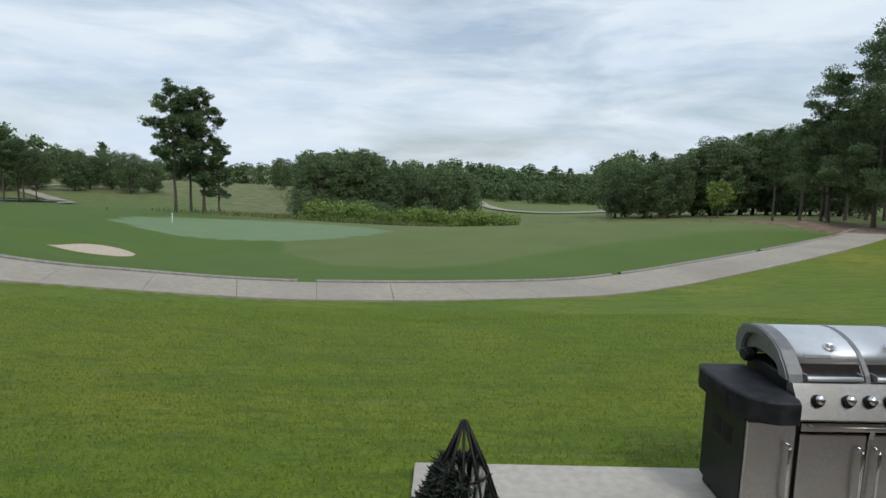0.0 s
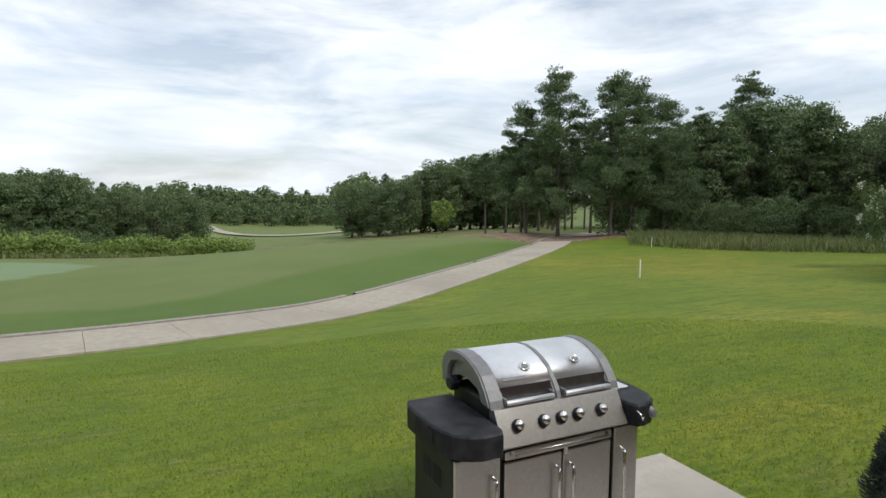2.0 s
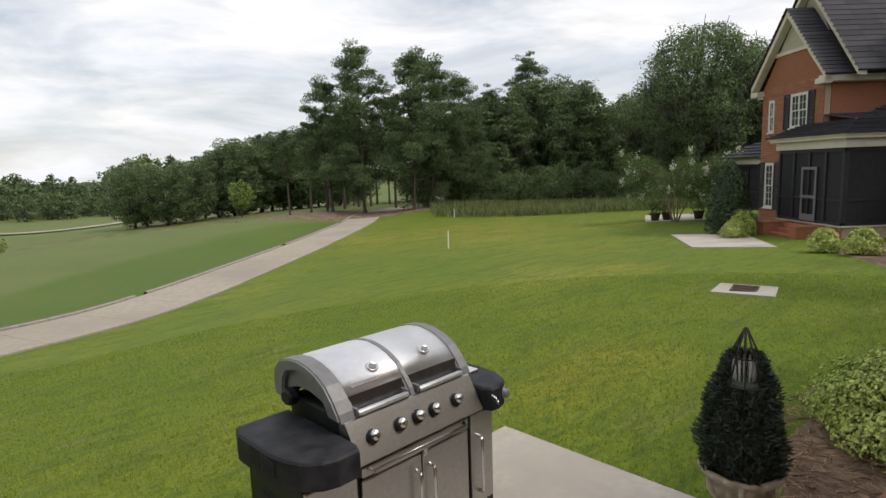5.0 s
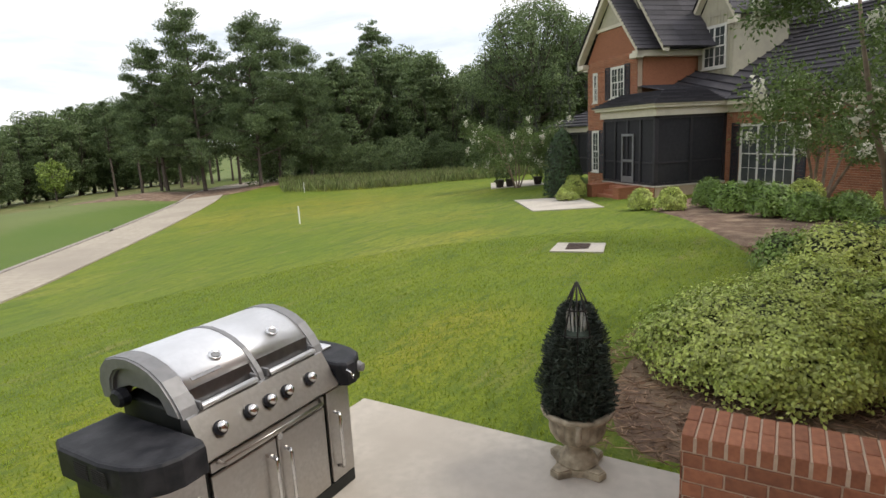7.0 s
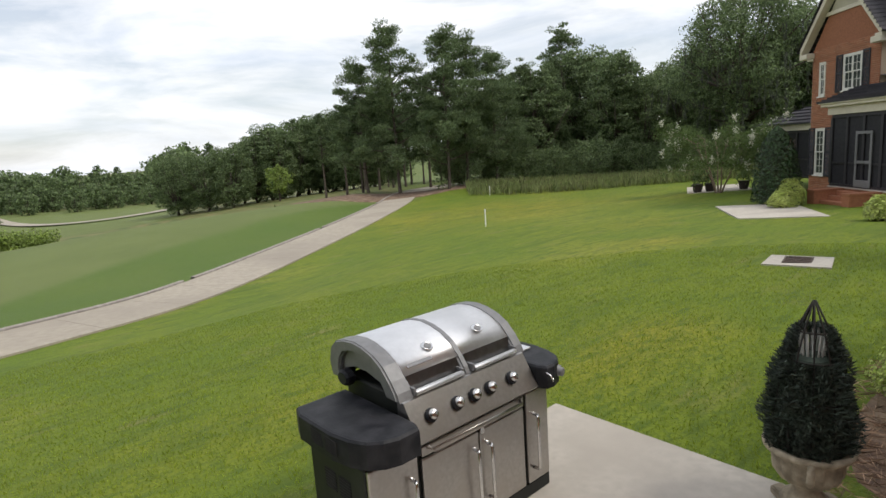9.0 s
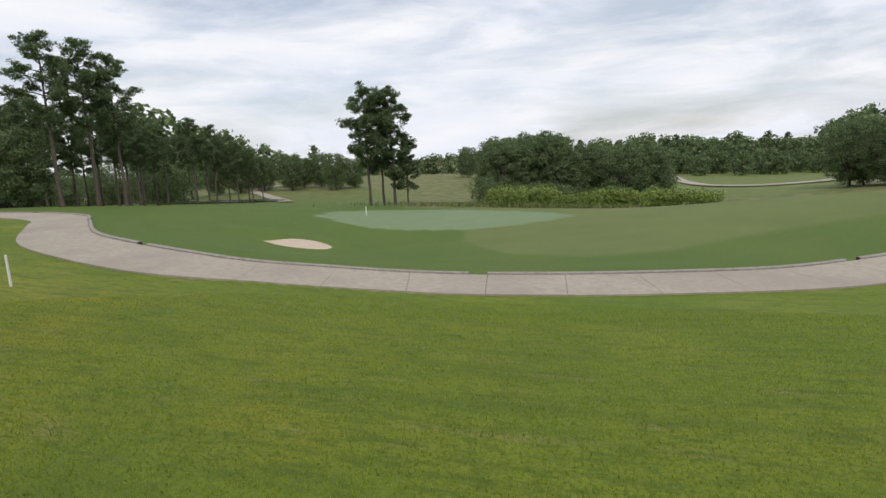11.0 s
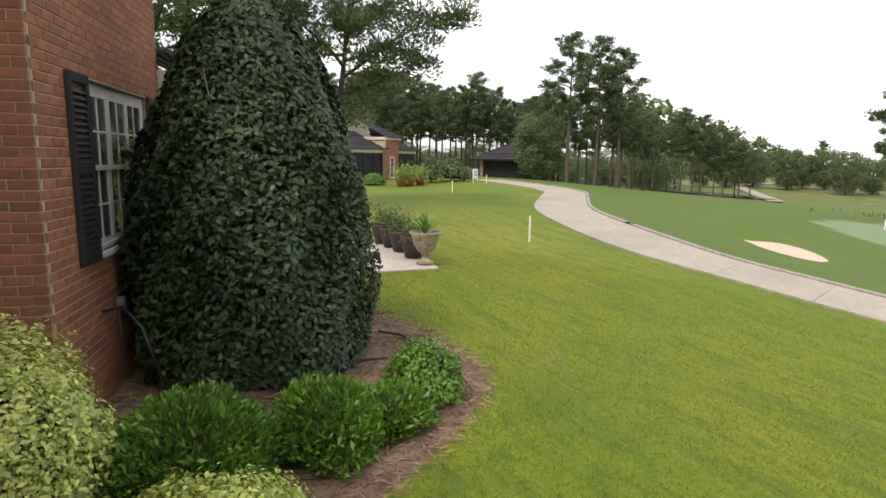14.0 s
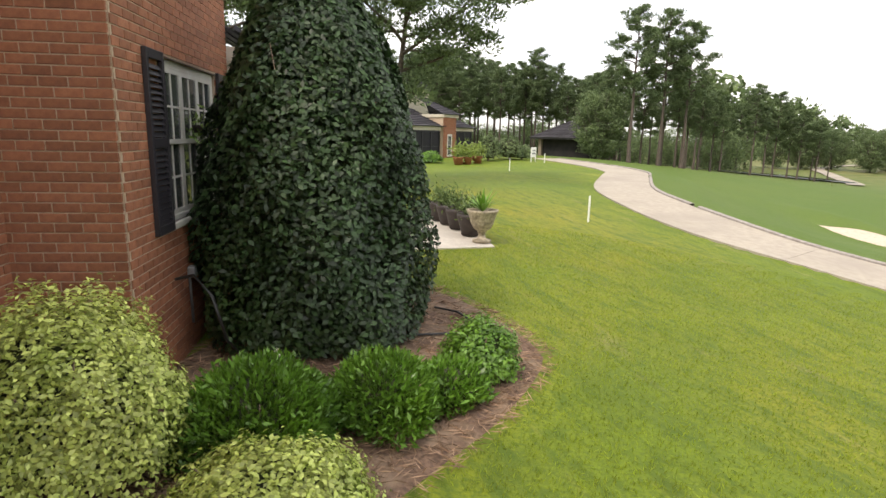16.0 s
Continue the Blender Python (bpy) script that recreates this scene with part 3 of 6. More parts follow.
def pine(name, H, R, bare, seed, leaves, leaf, label, category="pine tree", top_heavy=False, group="", lean=0.0):
    """A pine at the origin: tapered trunk, limbs and clumped needles in an uneven crown."""
    rng = np.random.default_rng(seed)
    t = thing(name, (0, 0, 0), label, category, group)
    v, f = [], []
    trunk = [Vector((lean * (i / 8) ** 1.5 + rng.normal(0, 0.04), rng.normal(0, 0.04), H * i / 8 * 0.97 - (0.4 if i == 0 else 0))) for i in range(9)]
    tube_into(v, f, trunk, [0.013 * H * (1 - 0.9 * i / 8) ** 0.9 * (1.25 if i == 0 else 1) for i in range(9)], 8)
    cen, ups = [], []
    limbs = 38 if not top_heavy else 32
    for i in range(limbs):
        s = (i + rng.uniform(0, 0.9)) / limbs
        z = H * (bare + (0.97 - bare) * s)
        prof = (1 - s) ** 0.6 * (0.6 + 0.4 * min(1, s / 0.12)) if not top_heavy else math.sin(math.pi * (0.12 + 0.86 * s)) ** 0.8
        L = R * max(0.12, prof) * rng.uniform(0.65, 1.15)
        a = i * 2.4 + rng.uniform(-0.5, 0.5)
        base = Vector((lean * (z / H) ** 1.5, 0, z))
        pts = limb_path(base, (math.cos(a), math.sin(a), 0.15 + 0.35 * s), L, 0.02, rng)
        tube_into(v, f, pts, [0.006 * H * (1 - 0.7 * s) * (1 - 0.8 * q / 5) + 0.01 for q in range(6)], 4)
        tufts = max(5, int(L / R * 13))
        for q in range(tufts):
            w = rng.uniform(0.35, 1.08)
            k = min(4, int(w * 5))
            c = pts[k].lerp(pts[k + 1], w * 5 - k if k < 4 else min(1.2, w * 5 - 4)) + Vector(rng.normal(0, 0.06 * R, 3))
            m = int(leaves / (limbs * 8.0))
            size = R * rng.uniform(0.07, 0.14)
            g = rng.normal(0, 1, (m, 3))
            g *= (1.4 * rng.uniform(0, 1, m) ** 0.45 / np.linalg.norm(g, axis=1))[:, None]
            g = g * (size, size, size * (0.6 if top_heavy else 0.42))
            cen.append(np.array(c) + g)
            ups.append(g / size + np.array([0, 0, 0.5]))
    link("trunk", v, f, M["bark"], t, smooth=True)
    leaf_mesh("crown", np.vstack(cen), np.vstack(ups), leaf * 1.5, leaf * 0.5, M["l_pine"], t, rng=rng, jitter=0.35)
    return t


def broadleaf(name, H, R, seed, leaves, leaf, label, category="tree", base=0.25, blobs=16, mat="l_wood", group="", flat=1.0, moss=False, trunk_r=0.02, bark="bark"):
    """A leafy tree at the origin: trunk, spreading limbs, and a crown of leafy clumps with gaps between them."""
    rng = np.random.default_rng(seed)
    t = thing(name, (0, 0, 0), label, category, group)
    v, f = [], []
    fork = H * max(0.12, base)
    tube_into(v, f, [(0, 0, -0.3), (0.02 * H * rng.normal(), 0.02 * H * rng.normal(), fork * 0.6), (0, 0, fork), (0, 0, H * 0.7)], [trunk_r * H * 1.2, trunk_r * H, trunk_r * H * 0.8, trunk_r * H * 0.2], 8)
    cen, ups, mc = [], [], []
    for i in range(blobs):
        a, s = i * 2.4 + rng.uniform(-0.4, 0.4), (i + 0.5) / blobs
        zz = H * (base + (0.93 - base) * s)
        rr = R * math.sin(math.pi * (0.10 + 0.80 * s)) ** 0.7 * rng.uniform(0.45, 0.85)
        c = Vector((rr * math.cos(a), rr * math.sin(a), zz))
        pts = limb_path((0, 0, fork * rng.uniform(0.8, 1.5)), c - Vector((0, 0, fork)), (c - Vector((0, 0, fork))).length, 0.0, rng)
        tube_into(v, f, pts, [trunk_r * H * 0.45 * (1 - 0.85 * q / 5) + 0.004 for q in range(6)], 5)
        br = R * rng.uniform(0.32, 0.52) * (16 / blobs) ** 0.5
        m = int(leaves / blobs)
        g = rng.normal(0, 1, (m, 3))
        g /= np.linalg.norm(g, axis=1)[:, None]
        lump = 1 + 0.25 * np.sin(g[:, :1] * 5 + i) * np.cos(g[:, 1:2] * 4 - i) + 0.2 * np.sin(g[:, 2:] * 7 + 2 * i)
        g = g * lump * (rng.uniform(0.45, 1.05, (m, 1)) ** 0.6) * (br, br, br * 0.75 * flat)
        cen.append(np.array(c) + g)
        ups.append(g / br + np.array([0, 0, 0.4]))
        if moss and s < 0.8:
            for q in range(5):
                mc.append(np.array(c) + np.array([*rng.normal(0, br * 0.6, 2), -br * 0.5]) + np.c_[rng.normal(0, 0.09, (26, 2)), -rng.uniform(0, 1.9, 26)])
    link("trunk", v, f, M[bark], t, smooth=True)
    leaf_mesh("crown", np.vstack(cen), np.vstack(ups), leaf * 1.1, leaf * 0.7, M[mat], t, rng=rng, jitter=0.6, flat=True)
    if mc:
        mc = np.vstack(mc)
        leaf_mesh("moss", mc, np.tile((0, 0, -1.0), (len(mc), 1)), 0.5, 0.07, M["moss"], t, "grey hanging moss", rng=rng, jitter=0.15)
    return t


def place(ob, x, y, turn=0.0, s=1.0, sink=0.05, sz=None):
    ob.matrix_basis = pose(x, y, h(x, y) - sink, 0, 0, turn) @ Matrix.Diagonal((s, s, sz or s, 1))
    return ob


def again(ob, x, y, turn, s=1.0, sz=None, sink=0.05):
    c = copy_thing(ob, Matrix())
    return place(c, x, y, turn, s, sink, sz)


def polar(az, d):
    a = radians(az)
    return -d * math.sin(a), d * math.cos(a)


trng = np.random.default_rng(77)

# the group of full pines by the bend of the cart path
pa = pine("pine_tree", 14.0, 5.6, 0.15, 3, 46000, 0.15, "full dark green pine beside the cart path", group="pines by the cart path")
place(pa, *polar(-33.4, 56.5), 20, 0.80, sz=0.86)
pb = pine("pine_tree", 14.5, 5.8, 0.14, 5, 46000, 0.15, "tall full pine with low limbs beside the cart path", group="pines by the cart path")
place(pb, *polar(-36.5, 55.0), 70, 0.86, sz=1.03)
again(pa, *polar(-41.4, 53.5), 160, 0.84, 0.99)
again(pb, *polar(-43.2, 55.5), 250, 0.80, 0.92)
again(pa, *polar(-46.0, 57.0), 300, 0.76, 0.88)

# two pines behind the putting green
pt = pine("pine_tree", 15.2, 3.6, 0.30, 11, 16000, 0.20, "tall slender pine with gaps in its crown behind the green", top_heavy=True, group="pines behind the green")
place(pt, *polar(25.3, 64.5), 30, 0.80, sz=0.86)
pu = pine("pine_tree", 15.0, 3.3, 0.22, 12, 21000, 0.20, "tall dense pine behind the green", top_heavy=True, group="pines behind the green")
place(pu, *polar(22.9, 65.0), 100, 0.84, sz=0.87)
again(pt, *polar(24.0, 66.0), 200, 0.72, 0.80)
pv = pine("pine_tree", 9.0, 2.2, 0.2, 14, 8000, 0.19, "small pine with drooping limbs behind the green", group="pines behind the green")
place(pv, *polar(21.6, 65.5), 10, 0.9)

# prototypes of the woods
w_oak = broadleaf("tree", 11.0, 4.6, 21, 15000, 0.23, "dense broadleaf tree at the edge of the woods", base=0.10, blobs=34, group="woods")
w_elm = broadleaf("tree", 13.0, 4.2, 22, 15000, 0.23, "tall broadleaf tree at the edge of the woods", base=0.08, blobs=38, group="woods")
w_bush = broadleaf("tree", 6.0, 3.6, 23, 6000, 0.22, "low bushy tree at the edge of the woods", base=0.03, blobs=14, group="woods")
w_pine = pine("pine_tree", 15.5, 2.9, 0.42, 24, 14000, 0.17, "tall pine of the woods with a bare trunk", top_heavy=True, group="woods")
w_pinf = pine("pine_tree", 14.0, 4.8, 0.10, 25, 24000, 0.18, "full pine at the edge of the woods", group="woods")
w_far = broadleaf("tree", 11.0, 5.0, 26, 1100, 0.85, "distant broadleaf tree across the valley", base=0.06, blobs=16, group="far woods")
w_fap = pine("pine_tree", 13.0, 4.0, 0.2, 27, 1200, 0.8, "distant pine across the valley", group="far woods")
protos = dict(q=w_far, r=w_fap, o=w_oak, e=w_elm, b=w_bush, p=w_pine, f=w_pinf)
used = set()


# the skyline of the woods as seen from the house: bearing, rise in degrees
SKYLINE = np.array([(-90, 9.0), (-72, 8.0), (-66, 8.0), (-61.8, 7.1), (-59, 4.9), (-57, 7.9), (-53, 9.8), (-49.4, 7.5), (-46, 7.0), (-40, 6.4), (-30, 4.7), (-26, 3.5), (-20, 2.1), (-16, 1.8),
                    (-13.9, 0.5), (-10, 0.5), (-5.6, 0.8), (0, 1.1), (4.9, 0.7), (9, 1.9), (13.5, 1.6), (15, 0.8), (18, 0.5), (25, 0.5), (31.5, 0.6), (34, 1.2), (37, 2.8), (40, 4.4),
                    (43.4, 4.3), (45, 6.2), (47.5, 7.5), (52, 7.5), (56, 6.3), (59, 7.4), (64, 7.6), (80, 8.5)])
TALL = dict(q=11.2, r=12.8, o=11.3, e=13.2, p=15.4, f=13.8)


def wood(kinds, az0, az1, d0, d1, count, s0, s1):
    """Scatter trees over a sector seen from the house; those with s1 over 1.5 rise to between s0 and s1 / 2 of the skyline."""
    for i in range(count):
        az = az0 + (az1 - az0) * (i + trng.uniform(0.1, 0.9)) / count
        d = trng.uniform(d0, d1)
        x, y = polar(az, d)
        k = kinds[int(trng.integers(len(kinds)))]
        s = trng.uniform(s0, s1)
        if s1 > 1.5:
            rise = np.interp(az, SKYLINE[:, 0], SKYLINE[:, 1])
            s = (math.hypot(x - 0.4, y - 0.8) * math.tan(radians(rise)) + 1.93 - h(x, y)) / TALL[k] * trng.uniform(s0, s1 / 2)
        if k not in used:
            used.add(k)
            place(protos[k], x, y, trng.uniform(0, 360), s)
        else:
            again(protos[k], x, y, trng.uniform(0, 360), s, s * trng.uniform(0.9, 1.08))


# woods behind the pines and along the lawn's far end
wood("ffe", -47, -58, 62, 74, 10, 0.9, 2.04)
wood("ee", -57, -66, 64, 76, 9, 0.85, 2.02)
wood("eo", -66, -84, 60, 74, 11, 0.85, 2.0)
wood("pe", -40, -70, 78, 92, 14, 0.8, 1.9)
wood("b", -42, -72, 56, 62, 17, 0.45, 0.75)
wood("p", -33, -41, 62, 85, 9, 0.62, 0.78)
# woods left of the pines, along the far side of the valley
wood("eeo", -16, -37, 94, 110, 18, 0.85, 2.04)
wood("ep", -23, -34, 96, 106, 9, 0.9, 2.1)
# far woods
wood("qqr", 4, -18, 180, 215, 26, 0.8, 1.96)
wood("qqr", 14, -20, 225, 270, 26, 0.85, 2.1)
wood("q", 0, -16, 160, 178, 14, 0.45, 0.6)
# the dense clump in the valley
wood("eo", 14.0, -2.5, 82, 96, 19, 0.82, 2.0)
wood("eo", 14.0, 7.0, 80, 88, 8, 0.92, 2.1)
wood("b", 15, -5, 74, 82, 14, 0.35, 0.6)
# far left: oaks on the rise and distant pines
wood("o", 40, 27, 118, 128, 9, 0.55, 0.72)
wood("q", 45, 10, 190, 260, 26, 0.8, 2.0)
wood("o", 16.3, 15.7, 150, 150, 1, 0.75, 0.75)
# pine woods on the left
wood("p", 72, 53, 70, 95, 34, 0.88, 2.04)
wood("p", 80, 66, 60, 80, 14, 0.85, 2.0)
wood("p", 56, 44, 66, 76, 12, 0.75, 2.0)
wood("o", 54.5, 53, 60, 62, 2, 0.6, 0.7)
wood("p", 48, 35, 84, 110, 16, 0.8, 2.04)
wood("b", 76, 42, 95, 110, 26, 0.7, 1.1)
wood("qr", 62, 30, 150, 200, 18, 0.6, 0.85)

# young bright bushes in the rough, and a lone sapling
sap = broadleaf("bush", 2.4, 1.6, 31, 1300, 0.26, "bright green young bush in the rough", "bush", base=0.03, blobs=11, mat="l_bright", group="young bushes")
place(sap, *polar(9, 66), 0, 0.9)
for az in np.linspace(13, -6, 26):
    again(sap, *polar(az + trng.uniform(-0.5, 0.5), trng.uniform(60, 72)), trng.uniform(0, 360), trng.uniform(0.45, 1.0))
lone = broadleaf("tree", 5.2, 1.7, 33, 1500, 0.28, "slender lone sapling by the fairway", base=0.3, blobs=11, mat="l_bright")
place(lone, *polar(-25.2, 88), 0, 1.0)
for az, d in ((-33, 58), (-31.5, 62), (-29.5, 66)):
    again(w_pine, *polar(az, d), trng.uniform(0, 360), 0.6)

# live oak with moss over the neighbour's house
oak = broadleaf("live_oak", 19.0, 8.5, 41, 42000, 0.22, "great live oak hung with grey moss", "oak tree", base=0.30, blobs=64, moss=True, trunk_r=0.024)
place(oak, *polar(-67.4, 58), 0, 0.74, sz=0.82)
again(oak, *polar(-73.0, 62), 120, 0.74)

again(w_pine, *polar(51.2, 58), 40, 0.92)
again(w_pine, *polar(48.6, 60), 150, 0.94)
again(w_pine, *polar(46.6, 62), 250, 0.90)


# ---------------------------------------------------------------- patio and beds
PZ = -0.27
patio = tagged(part("patio", boxes(((-0.15, -3.0, PZ - 0.25), (2.05, 4.22, PZ)), ((2.062, -3.0, PZ - 0.25), (4.28, 4.22, PZ)), bevel=0.008), M["concrete"]),
               "pale broom-finished concrete patio slab", "patio", kind="structure")
patch("flower_bed", spline([(4.30, 1.6), (4.42, 2.15), (5.4, 2.45), (7.0, 2.30), (8.6, 1.75), (10.2, 1.25), (13.4, 2.3), (17, 3.6), (20.6, 5.2), (24.0, 4.6), (22, 0.5), (17, -6.0), (9.5, -6.0), (6.4, -2.0), (4.30, -0.2), (4.30, 1.6)], 0.35)[:, :2],
      0.035, M["straw"], "brown pine-straw bed along the house", "flower bed")
patch("flower_bed", spline([(-2.2, 1.0), (-3.05, 2.25), (-3.5, 2.9), (-4.2, 3.65), (-4.8, 4.05), (-6.0, 4.1), (-7.6, 3.8), (-8.8, 2.6), (-5.5, 0.1), (-4.6, -0.9), (-2.6, -0.8), (-2.2, 1.0)], 0.3)[:, :2],
      0.035, M["straw"], "brown pine-straw bed round the shrubs", "flower bed")
for cx, cy, sx, sy in ((30.5, 42.0, 7.5, 3.6), (36.0, 41.5, 5.0, 3.0), (26.0, 44.0, 4.0, 2.6)):
    patch("ground_cover", [(cx + sx * math.cos(a) * (1 + 0.12 * math.sin(3 * a)), cy + sy * math.sin(a)) for a in np.linspace(0, 2 * math.pi, 28, endpoint=False)],
          0.06, M["straw"], "fallen brown pine needles under the pines", "pine straw")


def slab_pad(pts, label, up=0.05):
    c = (sum(q[0] for q in pts) / len(pts), sum(q[1] for q in pts) / len(pts))
    v = [(x, y, h(x, y) + 0.03) for x, y in pts] + [(x, y, h(x, y) - 0.3) for x, y in pts]
    n = len(pts)
    o = link("pavement", v, [tuple(range(n - 1, -1, -1))] + [(i, (i + 1) % n, n + (i + 1) % n, n + i) for i in range(n)], M["concrete"])
    return tagged(o, label, "patio", kind="structure"), h(*c) + 0.03


slab_pad([(20.0, 9.0), (20.8, 6.65), (25.7, 9.25), (24.7, 11.8)], "pale concrete patio slab below the neighbour's steps", 0.0)
slab_pad([(31.5, 16.3), (32.8, 13.4), (37, 15.5), (36, 18.5)], "pale concrete patio slab of the farther porch", 0.0)
slab_pad([(-10.5, 6.05), (-10.4, 4.0), (-14.3, 4.4), (-14.4, 6.6)], "pale concrete patio slab with a row of pots")
_, dz = slab_pad([(11.2, 5.11), (11.12, 4.03), (12.14, 4.26), (12.21, 5.29)], "pale concrete pad round a drain", 0.0)
grate = thing("drain_grate", (11.67, 4.68, dz), "rusty iron drain grate set in a concrete pad", "drain", turn=12)
part("frame", boxes(((-0.28, -0.22, 0), (0.28, -0.19, 0.015)), ((-0.28, 0.19, 0), (0.28, 0.22, 0.015)), ((-0.28, -0.19, 0), (-0.25, 0.19, 0.015)), ((0.25, -0.19, 0), (0.28, 0.19, 0.015))), M["iron"], grate)
# flat black sheet; the shade down the drain is only its colour
part("well", boxes(((-0.25, -0.19, 0.001), (0.25, 0.19, 0.004))), M["dark"], grate, "near-black sheet painted as the shaded drain opening")
for i in range(9):
    part("bar", boxes(((-0.235 + i * 0.055, -0.19, 0.004), (-0.205 + i * 0.055, 0.19, 0.014))), M["iron"], grate)

stake0 = tagged(part("boundary_stake", boxes(((-0.022, -0.022, -0.1), (0.022, 0.022, 0.8)), bevel=0.006), M["stake"]), "white wooden boundary stake in the grass", "stake", "boundary stakes")
place(stake0, 18.1, 18.7)
for x, y in ((32.5, 32.4), (-13.5, 10.4), (-32.0, 17.2), (-40.0, 24.3)):
    again(stake0, x, y, 20)
flag = thing("golf_flag", (0, 0, 0), "thin white flagstick beside the green", "flagstick")
tube("pole", [(0, 0, 0), (0, 0, 0.8)], 0.035, M["stake"], flag)
place(flag, *polar(25.6, 51.0))


# ---------------------------------------------------------------- the grill
def build_grill():
    g = new("gas_grill")
    g.matrix_basis = Matrix.Translation((2.685, 3.548, PZ)) @ Matrix.Rotation(radians(0.5), 4, "Z") @ Matrix.Diagonal((0.945, 1, 1, 1))
    tagged(g, "stainless steel five-knob gas grill with black side shelves on the patio", "grill")
    X0, X1 = -0.80, 0.66
    part("cabinet", boxes(((X0, -0.02, 0.06), (X1, 0.52, 0.66)), bevel=0.012), M["steelblack"], g, "black steel cabinet body")
    part("plinth", boxes(((X0 + 0.02, -0.035, 0.0), (X1 - 0.0, 0.5, 0.085)), bevel=0.01), M["steelblack"], g, "black plinth")

    def door(x0, x1, z0, z1, hx, hz0, hz1, lab):
        d = part("door", boxes(((x0, -0.045, z0), (x1, -0.02, z1)), bevel=0.008), M["steel"], g, lab)
        if hz0 is not None:
            v, f = [], []
            tube_into(v, f, [(hx, -0.045, hz1), (hx, -0.085, hz1 - 0.004), (hx, -0.092, hz1 - 0.02), (hx, -0.092, hz0 + 0.02), (hx, -0.085, hz0 + 0.004), (hx, -0.045, hz0)], [0.011] * 6, 8)
            link("handle", v, f, M["chrome"], d, "chrome bar handle", True)
    door(X0 + 0.005, -0.475, 0.09, 0.655, -0.53, 0.18, 0.52, "brushed steel cabinet door")
    door(-0.445, -0.005, 0.09, 0.585, -0.055, 0.18, 0.50, "brushed steel cabinet door")
    door(0.005, 0.405, 0.09, 0.585, 0.055, 0.18, 0.50, "brushed steel cabinet door")
    door(0.435, X1 - 0.01, 0.09, 0.655, 0.49, 0.18, 0.52, "brushed steel cabinet door")
    # drawer front with a slot pull above the middle doors
    part("drawer", boxes(((-0.445, -0.05, 0.60), (0.405, -0.02, 0.652)), bevel=0.006), M["steel"], g, "narrow brushed steel drawer front")
    v, f = [], []
    tube_into(v, f, [(-0.40, -0.05, 0.64), (-0.385, -0.085, 0.632), (0.345, -0.085, 0.632), (0.36, -0.05, 0.64)], [0.012] * 4, 8)
    link("drawer_pull", v, f, M["steel"], g, "long steel pull", True)
    part("latch", boxes(((0.0, -0.062, 0.565), (0.03, -0.045, 0.625)), bevel=0.004), M["chrome"], g, "small chrome bottle-opener latch")
    # sloping control panel
    bm = bmesh.new()
    prism(bm, [(-0.055, 0.665), (-0.07, 0.68), (0.045, 0.875), (0.075, 0.885), (0.10, 0.86), (0.10, 0.66)], -0.47, 0.53, "x")
    part("control_panel", bm, M["steel"], g, "sloping brushed steel control panel")
    tilt = math.atan2(0.115, 0.195)
    for kx in (-0.335, -0.135, 0.005, 0.14, 0.335):
        m = Matrix.Translation((kx, -0.012, 0.772)) @ Matrix.Rotation(radians(90) - tilt, 4, "X")
        kb = lathe([(0.036, 0.0), (0.038, 0.010), (0.035, 0.024), (0.028, 0.026)], 24)
        bmesh.ops.transform(kb, matrix=m, verts=kb.verts)
        k = part("knob", kb, M["plastic"], g, "black control knob", True)
        kb = lathe([(0.029, 0.024), (0.030, 0.036), (0.027, 0.045), (0.020, 0.051), (0.010, 0.054)], 24)
        box(kb, (-0.005, -0.024, 0.046), (0.005, 0.024, 0.058), 0.002)
        bmesh.ops.transform(kb, matrix=m, verts=kb.verts)
        part("grip", kb, M["chrome"], k, "chrome knob cap", True)
    # side shelves
    def shelf(xa, xb, outer):
        bm = bmesh.new()
        s = 1 if outer > 0 else -1
        a, b = (xa, xb) if s > 0 else (xb, xa)
        out = [(a, 0.60), (a, -0.06), (a + s * 0.03, -0.12), (b - s * 0.22, -0.125), (b - s * 0.14, -0.10), (b - s * 0.07, -0.045), (b - s * 0.025, 0.05), (b, 0.18), (b, 0.50), (b - s * 0.04, 0.60)]
        prism(bm, out, 0.665, 0.80, "z")
        es = [e for e in bm.edges if all(v.co.z > 0.79 for v in e.verts)]
        bmesh.ops.bevel(bm, geom=es, offset=0.028, segments=3, profile=0.6, affect="EDGES")
        return bm
    ls = part("side_shelf", shelf(-0.86, -0.475, -1), M["plastic"], g, "dusty black plastic side shelf")
    rs = part("side_shelf", shelf(0.535, 0.85, 1), M["plastic"], g, "black plastic side shelf with a burner")
    for r in range(2):
        for i in range(7):
            part("vent_slot", boxes(((-0.863, 0.12 + r * 0.14, 0.70 + i * 0.011), (-0.859, 0.23 + r * 0.14, 0.705 + i * 0.011))), M["dark"], ls)
            part("vent_slot", boxes(((X0 - 0.004, 0.12 + r * 0.14, 0.44 + i * 0.016), (X0 - 0.001, 0.23 + r * 0.14, 0.448 + i * 0.016))), M["dark"], g)
    part("burner_lid", boxes(((0.56, 0.16, 0.80), (0.76, 0.48, 0.818)), bevel=0.006), M["hood"], rs, "brushed steel burner lid")
    kb = lathe([(0.036, 0), (0.036, 0.012), (0.026, 0.016), (0.026, 0.042), (0.02, 0.046)], 24)
    bmesh.ops.transform(kb, matrix=Matrix.Translation((0.70, -0.094, 0.735)) @ Matrix.Rotation(radians(90), 4, "X"), verts=kb.verts)
    part("burner_knob", kb, M["castgrey"], rs, "black and chrome side burner knob", True)
